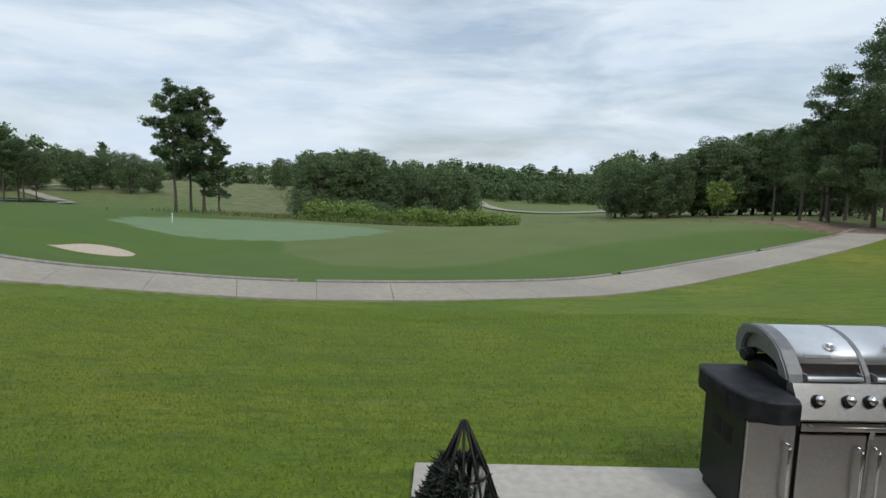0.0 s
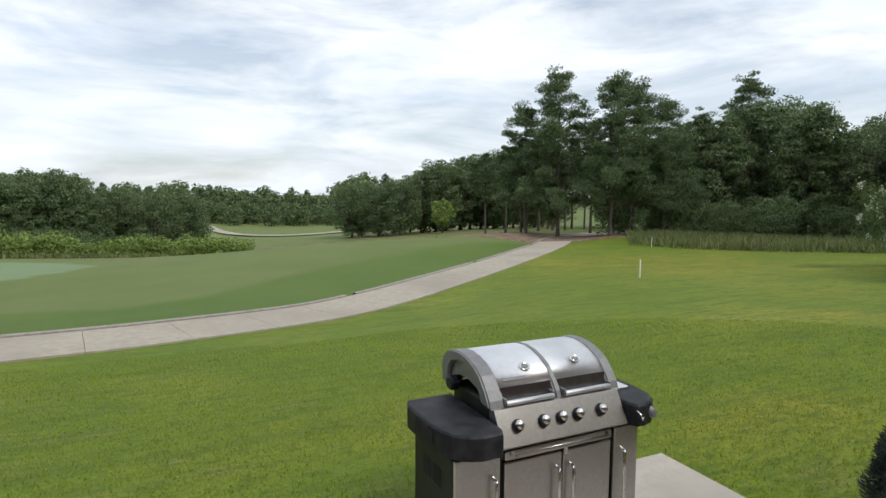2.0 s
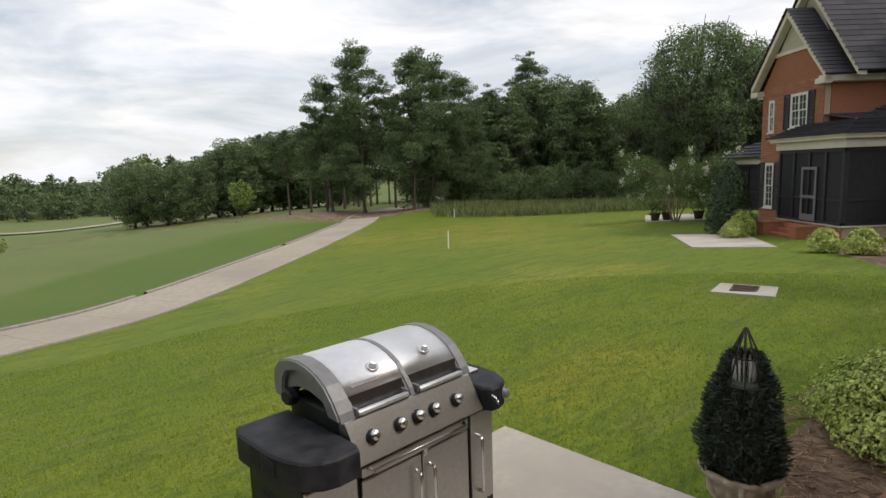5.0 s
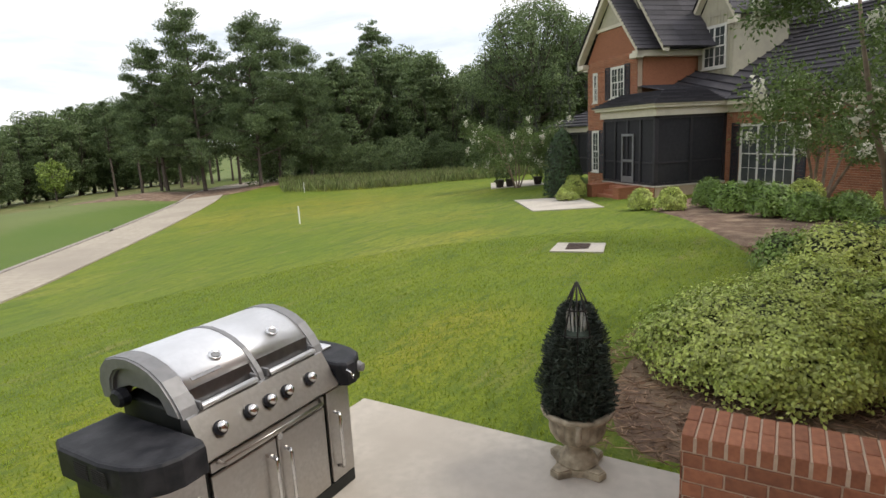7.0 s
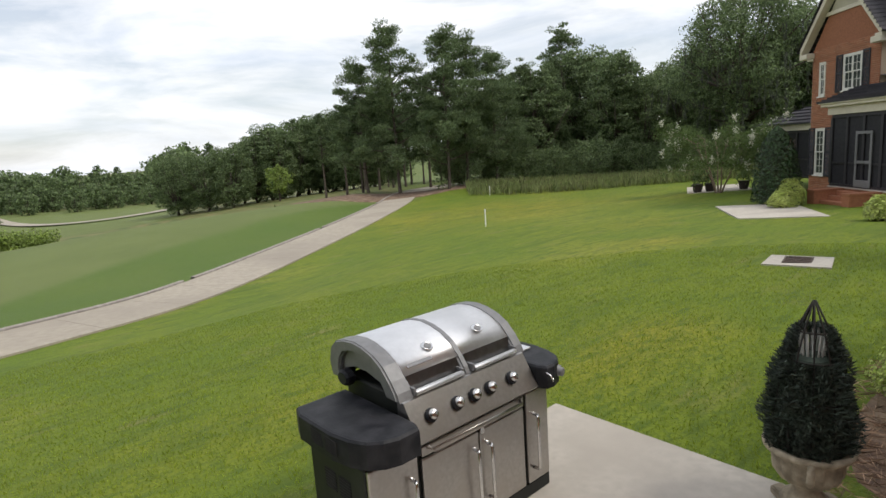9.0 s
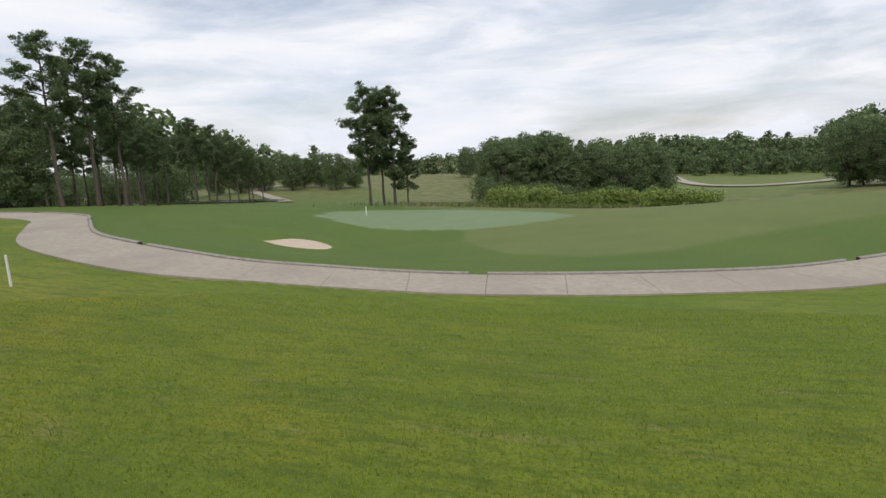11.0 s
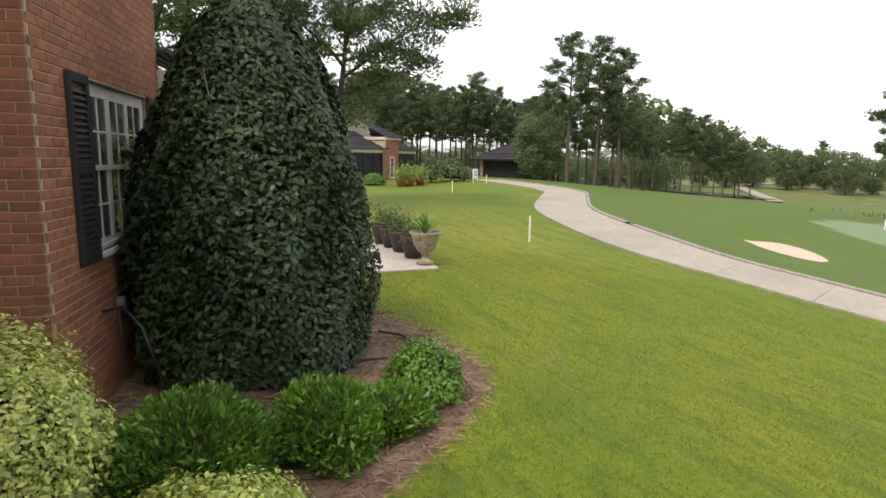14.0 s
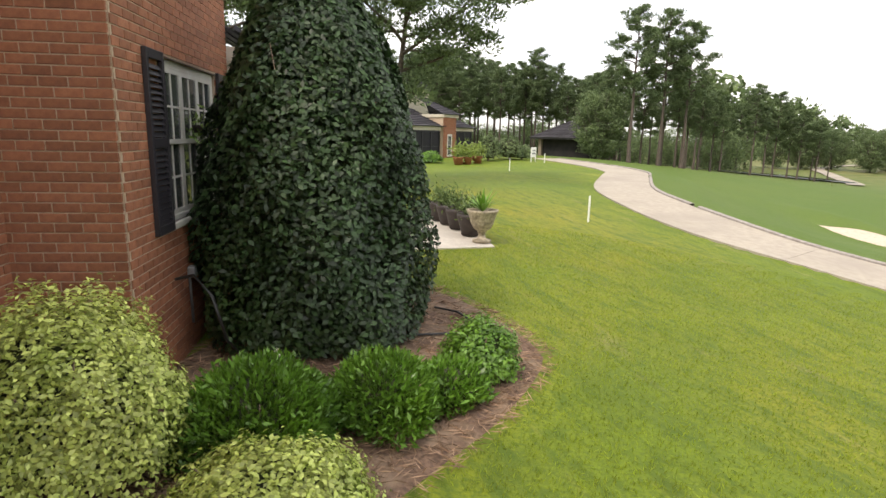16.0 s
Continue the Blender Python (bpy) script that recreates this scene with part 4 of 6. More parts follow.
    tube("hook", [(0.565, -0.115, 0.76), (0.565, -0.15, 0.75), (0.567, -0.155, 0.725), (0.58, -0.15, 0.715), (0.592, -0.145, 0.73)], 0.006, M["chrome"], rs, "small chrome tool hook")

    # hood: end plates, middle rib, skin in two bays, windows and handles
    prof = [(0.065, 0.875), (0.085, 0.93), (0.125, 1.00), (0.19, 1.085), (0.27, 1.155), (0.36, 1.205), (0.45, 1.225), (0.55, 1.21), (0.64, 1.165), (0.70, 1.08), (0.72, 0.98), (0.70, 0.87)]

    def shell(x0, x1, grow, inner=0.03, skin=0):
        bm = bmesh.new()
        c = (0.40, 0.90)
        o = [(c[0] + (y - c[0]) * grow, c[1] + (z - c[1]) * grow) for y, z in prof[skin:]]
        n = [(c[0] + (y - c[0]) * (grow - inner / 0.3), c[1] + (z - c[1]) * (grow - inner / 0.3)) for y, z in prof[skin:]]
        prism(bm, o + n[::-1], x0, x1, "x")
        return bm
    hood = part("hood", shell(-0.40, 0.50, 1.0, skin=2), M["hood"], g, "curved brushed steel hood", True)
    md = hood.data
    md.polygons.foreach_set("use_smooth", [p.area > 0.02 and abs(p.normal.x) < 0.5 for p in md.polygons])
    for x0, x1, nm, gr in ((-0.495, -0.375, "end_casting", 1.025), (0.475, 0.570, "end_casting", 1.025), (0.02, 0.075, "rib", 1.02)):
        bm = shell(x0, x1, gr, 0.10 if nm == "end_casting" else 0.04)
        bmesh.ops.bevel(bm, geom=[e for e in bm.edges if abs(e.verts[0].co.x - e.verts[1].co.x) < 1e-6], offset=0.012, segments=3, affect="EDGES")
        part(nm, bm, M["castgrey"], g, "grey cast hood end" if nm == "end_casting" else "grey hood rib")
    bm = bmesh.new()
    prism(bm, prof + [(0.66, 0.90), (0.60, 0.95), (0.50, 0.99), (0.38, 0.99), (0.26, 0.955), (0.17, 0.90)], -0.462, -0.43, "x")
    part("end_plate", bm, M["castgrey"], g, "grey enamel hood side")
    bm = bmesh.new()
    prism(bm, [(y, z) for y, z in prof], 0.52, 0.545, "x")
    part("end_plate", bm, M["castgrey"], g, "grey enamel hood side")
    for x0, x1 in ((-0.385, 0.015), (0.08, 0.49)):
        bm = bmesh.new()
        prism(bm, [(0.098, 0.882), (0.122, 1.002), (0.136, 1.0), (0.112, 0.882)], x0, x1, "x")
        w = part("window", bm, M["band"], g, "polished dark front band under the hood")
        tube("hood_handle", [(x0 + 0.015, 0.062, 0.905), (x1 - 0.015, 0.062, 0.905)], 0.02, M["hood"], g, "bright steel bar handle")
        for hx in (x0 + 0.012, x1 - 0.012):
            part("handle_bracket", boxes(((hx - 0.008, 0.055, 0.885), (hx + 0.008, 0.115, 0.94)), bevel=0.004), M["castgrey"], g, "dark handle bracket")
    for gx in (-0.135, 0.29):
        m = Matrix.Translation((gx, 0.212, 1.112)) @ Matrix.Rotation(radians(47), 4, "X")
        kb = lathe([(0.040, 0), (0.040, 0.012), (0.034, 0.017), (0.030, 0.014)], 28)
        bmesh.ops.transform(kb, matrix=m, verts=kb.verts)
        q = part("gauge", kb, M["chrome"], g, "round chrome temperature gauge", True)
        kb = lathe([(0.026, 0.0145), (0.024, 0.017)], 24)
        bmesh.ops.transform(kb, matrix=m, verts=kb.verts)
        part("dial", kb, M["castgrey"], q, "grey dial")
    m = Matrix.Translation((-0.24, 0.157, 1.045)) @ Matrix.Rotation(radians(40), 4, "X")
    bm = bmesh.new()
    box(bm, (-0.10, -0.013, 0), (0.09, 0.013, 0.006), 0.003, m)
    part("name_plate", bm, M["castgrey"], g, "small plain grey badge")
    # left pivot block and its opening
    kb = lathe([(0.055, 0), (0.06, 0.01), (0.06, 0.05), (0.045, 0.065)], 10)
    bmesh.ops.transform(kb, matrix=Matrix.Translation((-0.455, 0.56, 0.90)) @ Matrix.Rotation(radians(-90), 4, "Y"), verts=kb.verts)
    part("pivot", kb, M["plastic"], g, "black hood pivot")
    part("firebox", boxes(((-0.44, 0.11, 0.70), (0.52, 0.64, 0.885)), bevel=0.015), M["steelblack"], g, "black firebox")
    # the cart stands a little taller and the hood a little flatter than drawn above
    done = set()
    for ob in g.children_recursive:
        if ob.data.name in done:
            continue
        done.add(ob.data.name)
        for v in ob.data.vertices:
            v.co.z = float(np.interp(v.co.z, [0, 0.80, 0.885, 1.11, 1.30], [0, 0.855, 0.925, 1.105, 1.21]))


build_grill()


# ---------------------------------------------------------------- urns with wire topiary
def build_topiary():
    t = new("topiary_urn")
    tagged(t, "dark wire-framed cone topiary in a weathered stone urn", "topiary", "topiary urns")
    rng = np.random.default_rng(9)
    bm = bmesh.new()
    out = []
    for q in range(4):
        a0 = q * math.pi / 2 + math.pi / 4
        for da, r in ((-0.16, 0.215), (0.16, 0.215)):
            out.append((r * math.cos(a0 + da), r * math.sin(a0 + da)))
        for da in (0.5, 0.785, 1.07):
            out.append((0.135 * math.cos(a0 + da), 0.135 * math.sin(a0 + da)))
    prism(bm, out, 0, 0.055, "z")
    bmesh.ops.bevel(bm, geom=[e for e in bm.edges if abs(e.verts[0].co.z - e.verts[1].co.z) < 1e-6], offset=0.008, segments=2, affect="EDGES")
    part("plinth", bm, M["stone"], t)

    def flute(a, z):
        return 1 + (0.035 * math.sin(18 * a + 6 * z) if 0.22 < z < 0.37 else 0)
    part("bowl", lathe([(0.13, 0.05), (0.135, 0.07), (0.115, 0.085), (0.12, 0.10), (0.085, 0.125), (0.07, 0.155), (0.075, 0.18), (0.11, 0.20), (0.145, 0.225), (0.17, 0.265), (0.178, 0.31),
                        (0.175, 0.36), (0.195, 0.385), (0.225, 0.40), (0.232, 0.42), (0.222, 0.432), (0.19, 0.428), (0.18, 0.41)], 72, flute), M["stone"], t, "fluted stone bowl", True)
    for s in (1, -1):
        pts = [(s * (0.20 + 0.05 * math.cos(a)), 0, 0.345 + 0.055 * math.sin(a)) for a in np.linspace(-1.7, 3.4, 12)]
        tube("handle", pts, [0.02] * 11 + [0.012], M["stone"], t, "scrolled stone handle")
    # frame
    top = 1.26
    v, f = [], []
    for i in range(10):
        a = 2 * math.pi * i / 10
        prof = [(0.175, 0.43), (0.185, 0.60), (0.16, 0.80), (0.12, 0.98), (0.078, 1.10), (0.006, top)]
        tube_into(v, f, [(r * math.cos(a), r * math.sin(a), z) for r, z in prof], [0.005] * 6, 5)
    for r, z in ((0.176, 0.45), (0.172, 0.72), (0.13, 0.94), (0.08, 1.095)):
        tube_into(v, f, [(r * math.cos(a), r * math.sin(a), z) for a in np.linspace(0, 2 * math.pi, 25)], [0.005] * 25, 5)
    link("wire_frame", v, f, M["wire"], t, "dark wire cone frame", True)
    for i in range(14):
        a = 2 * math.pi * i / 14
        v, f = [], []
        tube_into(v, f, [(0.055 * math.cos(a), 0.055 * math.sin(a), 0.95), (0.07 * math.cos(a), 0.07 * math.sin(a), 1.09)], [0.006, 0.007], 4)
        link("basket_slat", v, f, M["cage"], t, "pale slat of the inner basket", True)
    # dense needles
    n = 15000
    z = 0.40 + 0.72 * rng.uniform(0, 1, n) ** 1.1
    R = np.interp(z, [0.40, 0.46, 0.60, 0.75, 0.88, 1.0, 1.08, 1.14], [0.18, 0.22, 0.228, 0.205, 0.175, 0.138, 0.105, 0.065])
    a = rng.uniform(0, 2 * math.pi, n)
    lump = 1 + 0.10 * np.sin(5 * a + 9 * z) + 0.08 * np.cos(9 * a - 14 * z)
    front = (np.cos(a - 3.11) > 0.60) & (z > 0.94)
    r = R * lump * rng.uniform(0.72, 1.0, n)
    keep = ~front
    c = np.stack([r * np.cos(a), r * np.sin(a), z], 1)[keep]
    u = np.stack([np.cos(a), np.sin(a), 0.6 + 0 * a], 1)[keep]
    leaf_mesh("foliage", c, u, 0.045, 0.009, M["l_topi"], t, "dark needled foliage", rng=rng, jitter=0.5)
    core = lathe([(0.14, 0.41), (0.165, 0.50), (0.16, 0.65), (0.13, 0.82), (0.09, 0.94), (0.03, 0.97)], 16)
    part("core", core, M["l_topi"], t)
    return t


topi = build_topiary()
topi.matrix_basis = pose(4.07, 2.27, PZ, 0, 0, 20)
copy_thing(topi, pose(0.13, 1.97, PZ, 0, 0, 160) @ Matrix.Scale(1.08, 4))


# ---------------------------------------------------------------- shrubs
def shrub(name, at, rx, ry, hgt, leaves, leaf, mat, label, seed, category="shrub", group="", shape="mound", width=0.55, top_cut=1.0, flowers=0, flat=True):
    """A clipped shrub: twigs, a dark solid core painted as inner shade, and leaves all over a lumpy outer shape."""
    rng = np.random.default_rng(seed)
    t = thing(name, (at[0], at[1], h(*at)), label, category, group)
    v, f = [], []
    for i in range(14):
        a = 2.4 * i
        k = rng.uniform(0.35, 0.8)
        tube_into(v, f, [(0.05 * rx * math.cos(a), 0.05 * ry * math.sin(a), -0.05), (0.4 * k * rx * math.cos(a), 0.4 * k * ry * math.sin(a), hgt * 0.35), (k * rx * math.cos(a), k * ry * math.sin(a), hgt * rng.uniform(0.55, 0.85))],
                  [0.016, 0.011, 0.005], 4)
    link("stems", v, f, M["crepebark"], t, "woody stems", True)
    n = leaves
    # leaves sit in small tufts at the ends of twigs
    tufted = shape == "mound" and flat and leaf < 0.07
    nc = n // 5 if tufted else n
    tuft = rng.integers(0, nc, n) if tufted else np.arange(n)
    gc = rng.normal(0, 1, (nc, 3))
    gc /= np.linalg.norm(gc, axis=1)[:, None]
    gc[:, 2] = np.abs(gc[:, 2]) - 0.28 * rng.uniform(0, 1, nc)
    span = 0.85 * leaf / ((rx + ry + hgt) / 3)
    g = gc[tuft] + rng.normal(0, span if tufted else 1e-4, (n, 3))
    a = np.arctan2(g[:, 1], g[:, 0])
    lump = 1 + 0.05 * np.sin(4 * a + seed) + 0.05 * np.sin(7 * g[:, 2] + 3 * a + 2 * seed) + 0.04 * np.sin(11 * a - 6 * g[:, 2])
    depth = (1 - (0.20 if tufted else 0.28) * rng.uniform(0, 1, nc) ** 2.2)[tuft] + rng.normal(0, 0.3 * span, n)
    if shape == "mound":
        p = g * (lump * depth)[:, None] * (rx, ry, hgt * 0.72)
        p[:, 2] += hgt * 0.28
        p[:, 2] = np.minimum(p[:, 2], hgt * top_cut + rng.normal(0, 0.015, n))
        up = g + (0, 0, 0.5)
    else:
        z = rng.uniform(0.02, 1, n)
        R = np.interp(z, [0, 0.10, 0.3, 0.45, 0.65, 0.82, 0.92, 0.98, 1.0], [0.95, 1.0, 1.0, 0.95, 0.80, 0.57, 0.35, 0.15, 0.03])
        lump = 1 + 0.05 * np.sin(5 * a + 9 * z + seed) + 0.04 * np.sin(9 * a - 15 * z)
        r = R * lump * depth
        p = np.stack([rx * r * np.cos(a), ry * r * np.sin(a), hgt * z], 1)
        up = np.stack([np.cos(a), np.sin(a), 0.7 + 0 * a], 1)
    leaf_mesh("foliage", p, up, leaf, leaf * width, M[mat], t, rng=rng, jitter=0.42 if flat else 0.55, flat=flat)
    # solid core in a dark colour, in place of the shade between leaves
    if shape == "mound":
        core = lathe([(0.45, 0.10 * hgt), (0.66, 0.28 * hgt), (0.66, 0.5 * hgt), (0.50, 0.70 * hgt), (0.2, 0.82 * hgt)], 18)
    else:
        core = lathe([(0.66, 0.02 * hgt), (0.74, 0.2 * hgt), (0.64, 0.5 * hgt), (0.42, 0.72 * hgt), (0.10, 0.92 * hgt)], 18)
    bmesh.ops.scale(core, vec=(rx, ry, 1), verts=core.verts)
    part("core", core, M["inner"], t, "dark solid core painted as inner shade")
    for i in range(flowers):
        aa, zz = rng.uniform(0, 6.28), rng.uniform(0.3, 0.95)
        c = np.array([rx * math.cos(aa) * math.sqrt(1 - zz * zz), ry * math.sin(aa) * math.sqrt(1 - zz * zz), hgt * (0.28 + 0.74 * zz)])
        leaf_mesh("flower", c + rng.normal(0, 0.012, (7, 3)), rng.normal(0, 1, (7, 3)), 0.05, 0.03, M["petal"], t, "small white flower", rng=rng)
    return t


# dark green-brown that paints the shade deep inside the shrubs
M["inner"] = material("inner_shade", (0.034, 0.046, 0.018), (0.05, 0.05, 0.026), 0.95, scale=14, bump=0.6, bump_scale=30)

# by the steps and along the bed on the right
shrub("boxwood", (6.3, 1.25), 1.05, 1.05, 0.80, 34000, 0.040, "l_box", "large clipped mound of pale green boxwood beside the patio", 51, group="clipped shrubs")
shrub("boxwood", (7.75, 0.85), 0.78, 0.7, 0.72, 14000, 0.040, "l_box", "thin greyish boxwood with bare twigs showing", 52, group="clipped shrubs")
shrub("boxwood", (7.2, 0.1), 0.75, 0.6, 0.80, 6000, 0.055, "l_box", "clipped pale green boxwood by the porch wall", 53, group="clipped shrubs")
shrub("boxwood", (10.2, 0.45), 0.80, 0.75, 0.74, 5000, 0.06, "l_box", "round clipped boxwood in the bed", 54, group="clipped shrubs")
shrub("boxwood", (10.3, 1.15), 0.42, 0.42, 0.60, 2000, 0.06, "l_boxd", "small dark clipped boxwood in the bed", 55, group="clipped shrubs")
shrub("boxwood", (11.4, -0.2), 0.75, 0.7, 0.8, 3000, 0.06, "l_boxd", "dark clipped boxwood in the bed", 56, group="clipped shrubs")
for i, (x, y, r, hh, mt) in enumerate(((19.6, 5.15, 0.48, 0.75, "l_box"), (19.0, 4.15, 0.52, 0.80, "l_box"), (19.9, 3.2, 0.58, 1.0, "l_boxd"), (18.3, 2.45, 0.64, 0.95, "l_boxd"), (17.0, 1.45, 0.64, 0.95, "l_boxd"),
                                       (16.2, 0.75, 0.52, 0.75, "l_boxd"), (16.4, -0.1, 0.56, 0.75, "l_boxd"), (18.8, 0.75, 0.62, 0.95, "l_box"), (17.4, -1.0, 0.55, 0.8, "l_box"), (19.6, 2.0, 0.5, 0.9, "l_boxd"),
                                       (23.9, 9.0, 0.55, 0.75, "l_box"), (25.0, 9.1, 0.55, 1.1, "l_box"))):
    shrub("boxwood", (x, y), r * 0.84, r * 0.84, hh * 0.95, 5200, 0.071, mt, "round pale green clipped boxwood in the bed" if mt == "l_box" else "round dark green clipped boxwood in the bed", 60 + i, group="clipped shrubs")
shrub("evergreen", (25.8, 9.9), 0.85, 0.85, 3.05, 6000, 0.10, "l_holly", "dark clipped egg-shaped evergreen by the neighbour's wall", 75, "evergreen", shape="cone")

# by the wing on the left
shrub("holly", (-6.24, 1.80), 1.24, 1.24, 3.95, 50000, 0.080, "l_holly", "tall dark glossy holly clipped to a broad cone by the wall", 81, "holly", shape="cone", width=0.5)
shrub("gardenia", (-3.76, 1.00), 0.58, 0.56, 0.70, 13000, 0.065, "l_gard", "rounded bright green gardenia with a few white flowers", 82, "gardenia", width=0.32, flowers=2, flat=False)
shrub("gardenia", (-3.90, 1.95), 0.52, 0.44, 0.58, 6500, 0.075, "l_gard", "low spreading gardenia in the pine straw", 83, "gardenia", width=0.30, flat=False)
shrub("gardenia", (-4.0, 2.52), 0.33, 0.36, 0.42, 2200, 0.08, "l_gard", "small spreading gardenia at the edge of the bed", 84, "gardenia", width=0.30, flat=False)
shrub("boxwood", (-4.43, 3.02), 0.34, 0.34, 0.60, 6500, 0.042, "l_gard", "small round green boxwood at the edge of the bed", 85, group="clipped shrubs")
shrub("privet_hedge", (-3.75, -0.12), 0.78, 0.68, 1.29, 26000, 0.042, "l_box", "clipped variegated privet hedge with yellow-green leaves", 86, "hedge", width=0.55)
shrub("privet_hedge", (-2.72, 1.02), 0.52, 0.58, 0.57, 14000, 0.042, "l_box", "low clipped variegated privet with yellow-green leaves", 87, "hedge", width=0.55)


def crepe(at, H, R, seed, leaves, label):
    """A crepe myrtle: several bare stems, an open crown and drooping white flower heads."""
    rng = np.random.default_rng(seed)
    t = thing("crepe_myrtle", (at[0], at[1], h(*at) - 0.05), label, "flowering tree")
    cen, ups, fl = [], [], []
    for i in range(5):
        v, f = [], []
        a = 2 * math.pi * i / 5 + rng.uniform(-0.3, 0.3)
        base = Vector((0.12 * math.cos(a), 0.12 * math.sin(a), 0))
        stem = limb_path(base, (0.28 * math.cos(a), 0.28 * math.sin(a), 1), H * 0.72, 0.02, rng, 6)
        tube_into(v, f, stem, [0.012 * H * (1 - 0.11 * q) for q in range(7)], 7)
        trunk = link("stem", v, f, M["crepebark"], t, "smooth tan stem", True)
        for j in range(9):
            k = int(rng.integers(3, 7))
            aa = a + rng.uniform(-1.3, 1.3)
            L = R * rng.uniform(0.45, 0.95)
            br = limb_path(stem[k], (math.cos(aa), math.sin(aa), rng.uniform(0.2, 0.9)), L, -0.10, rng, 5)
            v, f = [], []
            tube_into(v, f, br, [0.004 * H, 0.0032 * H, 0.0025 * H, 0.002 * H, 0.0012 * H, 0.0008 * H], 4)
            link("branch", v, f, M["crepebark"], trunk, smooth=True)
            for q in range(2, 6):
                m = int(leaves / 150)
                sp = rng.normal(0, 0.085 * R, (m, 3))
                cen.append(np.array(br[q]) + sp)
                ups.append(sp + (0, 0, 0.05))
            if rng.uniform() < 0.75:
                tip = np.array(br[5]) + (0, 0, 0.05)
                fl.append(tip + rng.normal(0, 1, (46, 3)) * (0.07, 0.07, 0.11))
    leaf_mesh("crown", np.vstack(cen), np.vstack(ups), 0.095, 0.045, M["l_crepe"], t, rng=rng, jitter=0.2)
    for c in fl:
        leaf_mesh("flower_head", c, rng.normal(0, 1, c.shape), 0.105, 0.075, M["petal"], t, "white flower head", rng=rng)
    return t


crepe((14.25, -0.8), 6.4, 2.6, 91, 30000, "crepe myrtle with bare tan stems and white flowers over the bed")
crepe((19.9, 0.4), 4.4, 1.8, 92, 9000, "crepe myrtle with white flowers before the neighbour's window")
crepe((31.5, 14.6), 4.2, 2.4, 93, 14000, "bushy crepe myrtle with white flowers by the far porch")


# ---------------------------------------------------------------- houses
def framed(name, x, y, z, turn):
    e = new(name)
    e.matrix_basis = pose(x, y, z, 0, 0, turn)
    return e


def sash_window(parent, x0, x1, z0, z1, y, bays, rows, name="window", shutters=True, face=None):
    """Sash window set in a wall that faces +y at y: casing, panes, glazing bars, sill, and louvred shutters."""
    w = part(name, boxes(((x0, y - 0.02, z0), (x0 + 0.06, y + 0.035, z1)), ((x1 - 0.06, y - 0.02, z0), (x1, y + 0.035, z1)), ((x0 + 0.06, y - 0.02, z1 - 0.07), (x1 - 0.06, y + 0.035, z1)),
                         ((x0 + 0.06, y - 0.02, z0), (x1 - 0.06, y + 0.035, z0 + 0.05)), bevel=0.006), M["sash"], parent, "cream window casing")
    part("sill", boxes(((x0 - 0.05, y - 0.02, z0 - 0.06), (x1 + 0.05, y + 0.09, z0)), bevel=0.008), M["sash"], w)
    bw = (x1 - x0 - 0.12) / bays
    zm = (z0 + z1) / 2
    for b in range(bays):
        a0, a1 = x0 + 0.06 + b * bw, x0 + 0.06 + (b + 1) * bw
        for s0, s1, dy in ((z0 + 0.05, zm + 0.02, 0.0), (zm - 0.02, z1 - 0.07, 0.022)):
            bars = [((a0, y - 0.01 + dy, s0), (a0 + 0.045, y + 0.012 + dy, s1)), ((a1 - 0.045, y - 0.01 + dy, s0), (a1, y + 0.012 + dy, s1)),
                    ((a0 + 0.045, y - 0.01 + dy, s0), (a1 - 0.045, y + 0.012 + dy, s0 + 0.045)), ((a0 + 0.045, y - 0.01 + dy, s1 - 0.045), (a1 - 0.045, y + 0.012 + dy, s1))]
            cols = 2
            for c in range(1, cols):
                xx = a0 + 0.045 + (a1 - a0 - 0.09) * c / cols
                bars.append(((xx - 0.01, y - 0.008 + dy, s0 + 0.045), (xx + 0.01, y + 0.008 + dy, s1 - 0.045)))
            for r in range(1, rows):
                zz = s0 + 0.045 + (s1 - s0 - 0.09) * r / rows
                bars.append(((a0 + 0.045, y - 0.007 + dy, zz - 0.01), (a1 - 0.045, y + 0.007 + dy, zz + 0.01)))
            part("sash", boxes(*bars), M["sash"], w)
            part("pane", boxes(((a0 + 0.04, y - 0.006 + dy, s0 + 0.04), (a1 - 0.04, y - 0.002 + dy, s1 - 0.04))), M["pane"], w, "dark reflecting pane")
    if shutters:
        y = (y if face is None else face) + 0.012
        for a0, a1 in ((x0 - 0.44, x0 - 0.04), (x1 + 0.04, x1 + 0.44)):
            s = part("shutter", boxes(((a0, y + 0.004, z0 - 0.05), (a0 + 0.05, y + 0.045, z1 + 0.03)), ((a1 - 0.05, y + 0.004, z0 - 0.05), (a1, y + 0.045, z1 + 0.03)), ((a0 + 0.05, y + 0.004, z0 - 0.05), (a1 - 0.05, y + 0.045, z0 + 0.03)),
                                      ((a0 + 0.05, y + 0.004, z1 - 0.05), (a1 - 0.05, y + 0.045, z1 + 0.03)), ((a0 + 0.05, y + 0.004, zm - 0.04), (a1 - 0.05, y + 0.045, zm + 0.04)), bevel=0.004), M["shutter"], parent, "dark louvred shutter")
            bm = bmesh.new()
            n = int((z1 - z0) / 0.055)
            for i in range(n):
                zz = z0 + 0.04 + (z1 - z0 - 0.1) * i / n
                box(bm, (a0 + 0.05, -0.004, -0.024), (a1 - 0.05, 0.004, 0.024), 0, Matrix.Translation((0, y + 0.022, zz)) @ Matrix.Rotation(radians(35), 4, "X"))
            part("louvres", bm, M["shutter"], s)
    return w


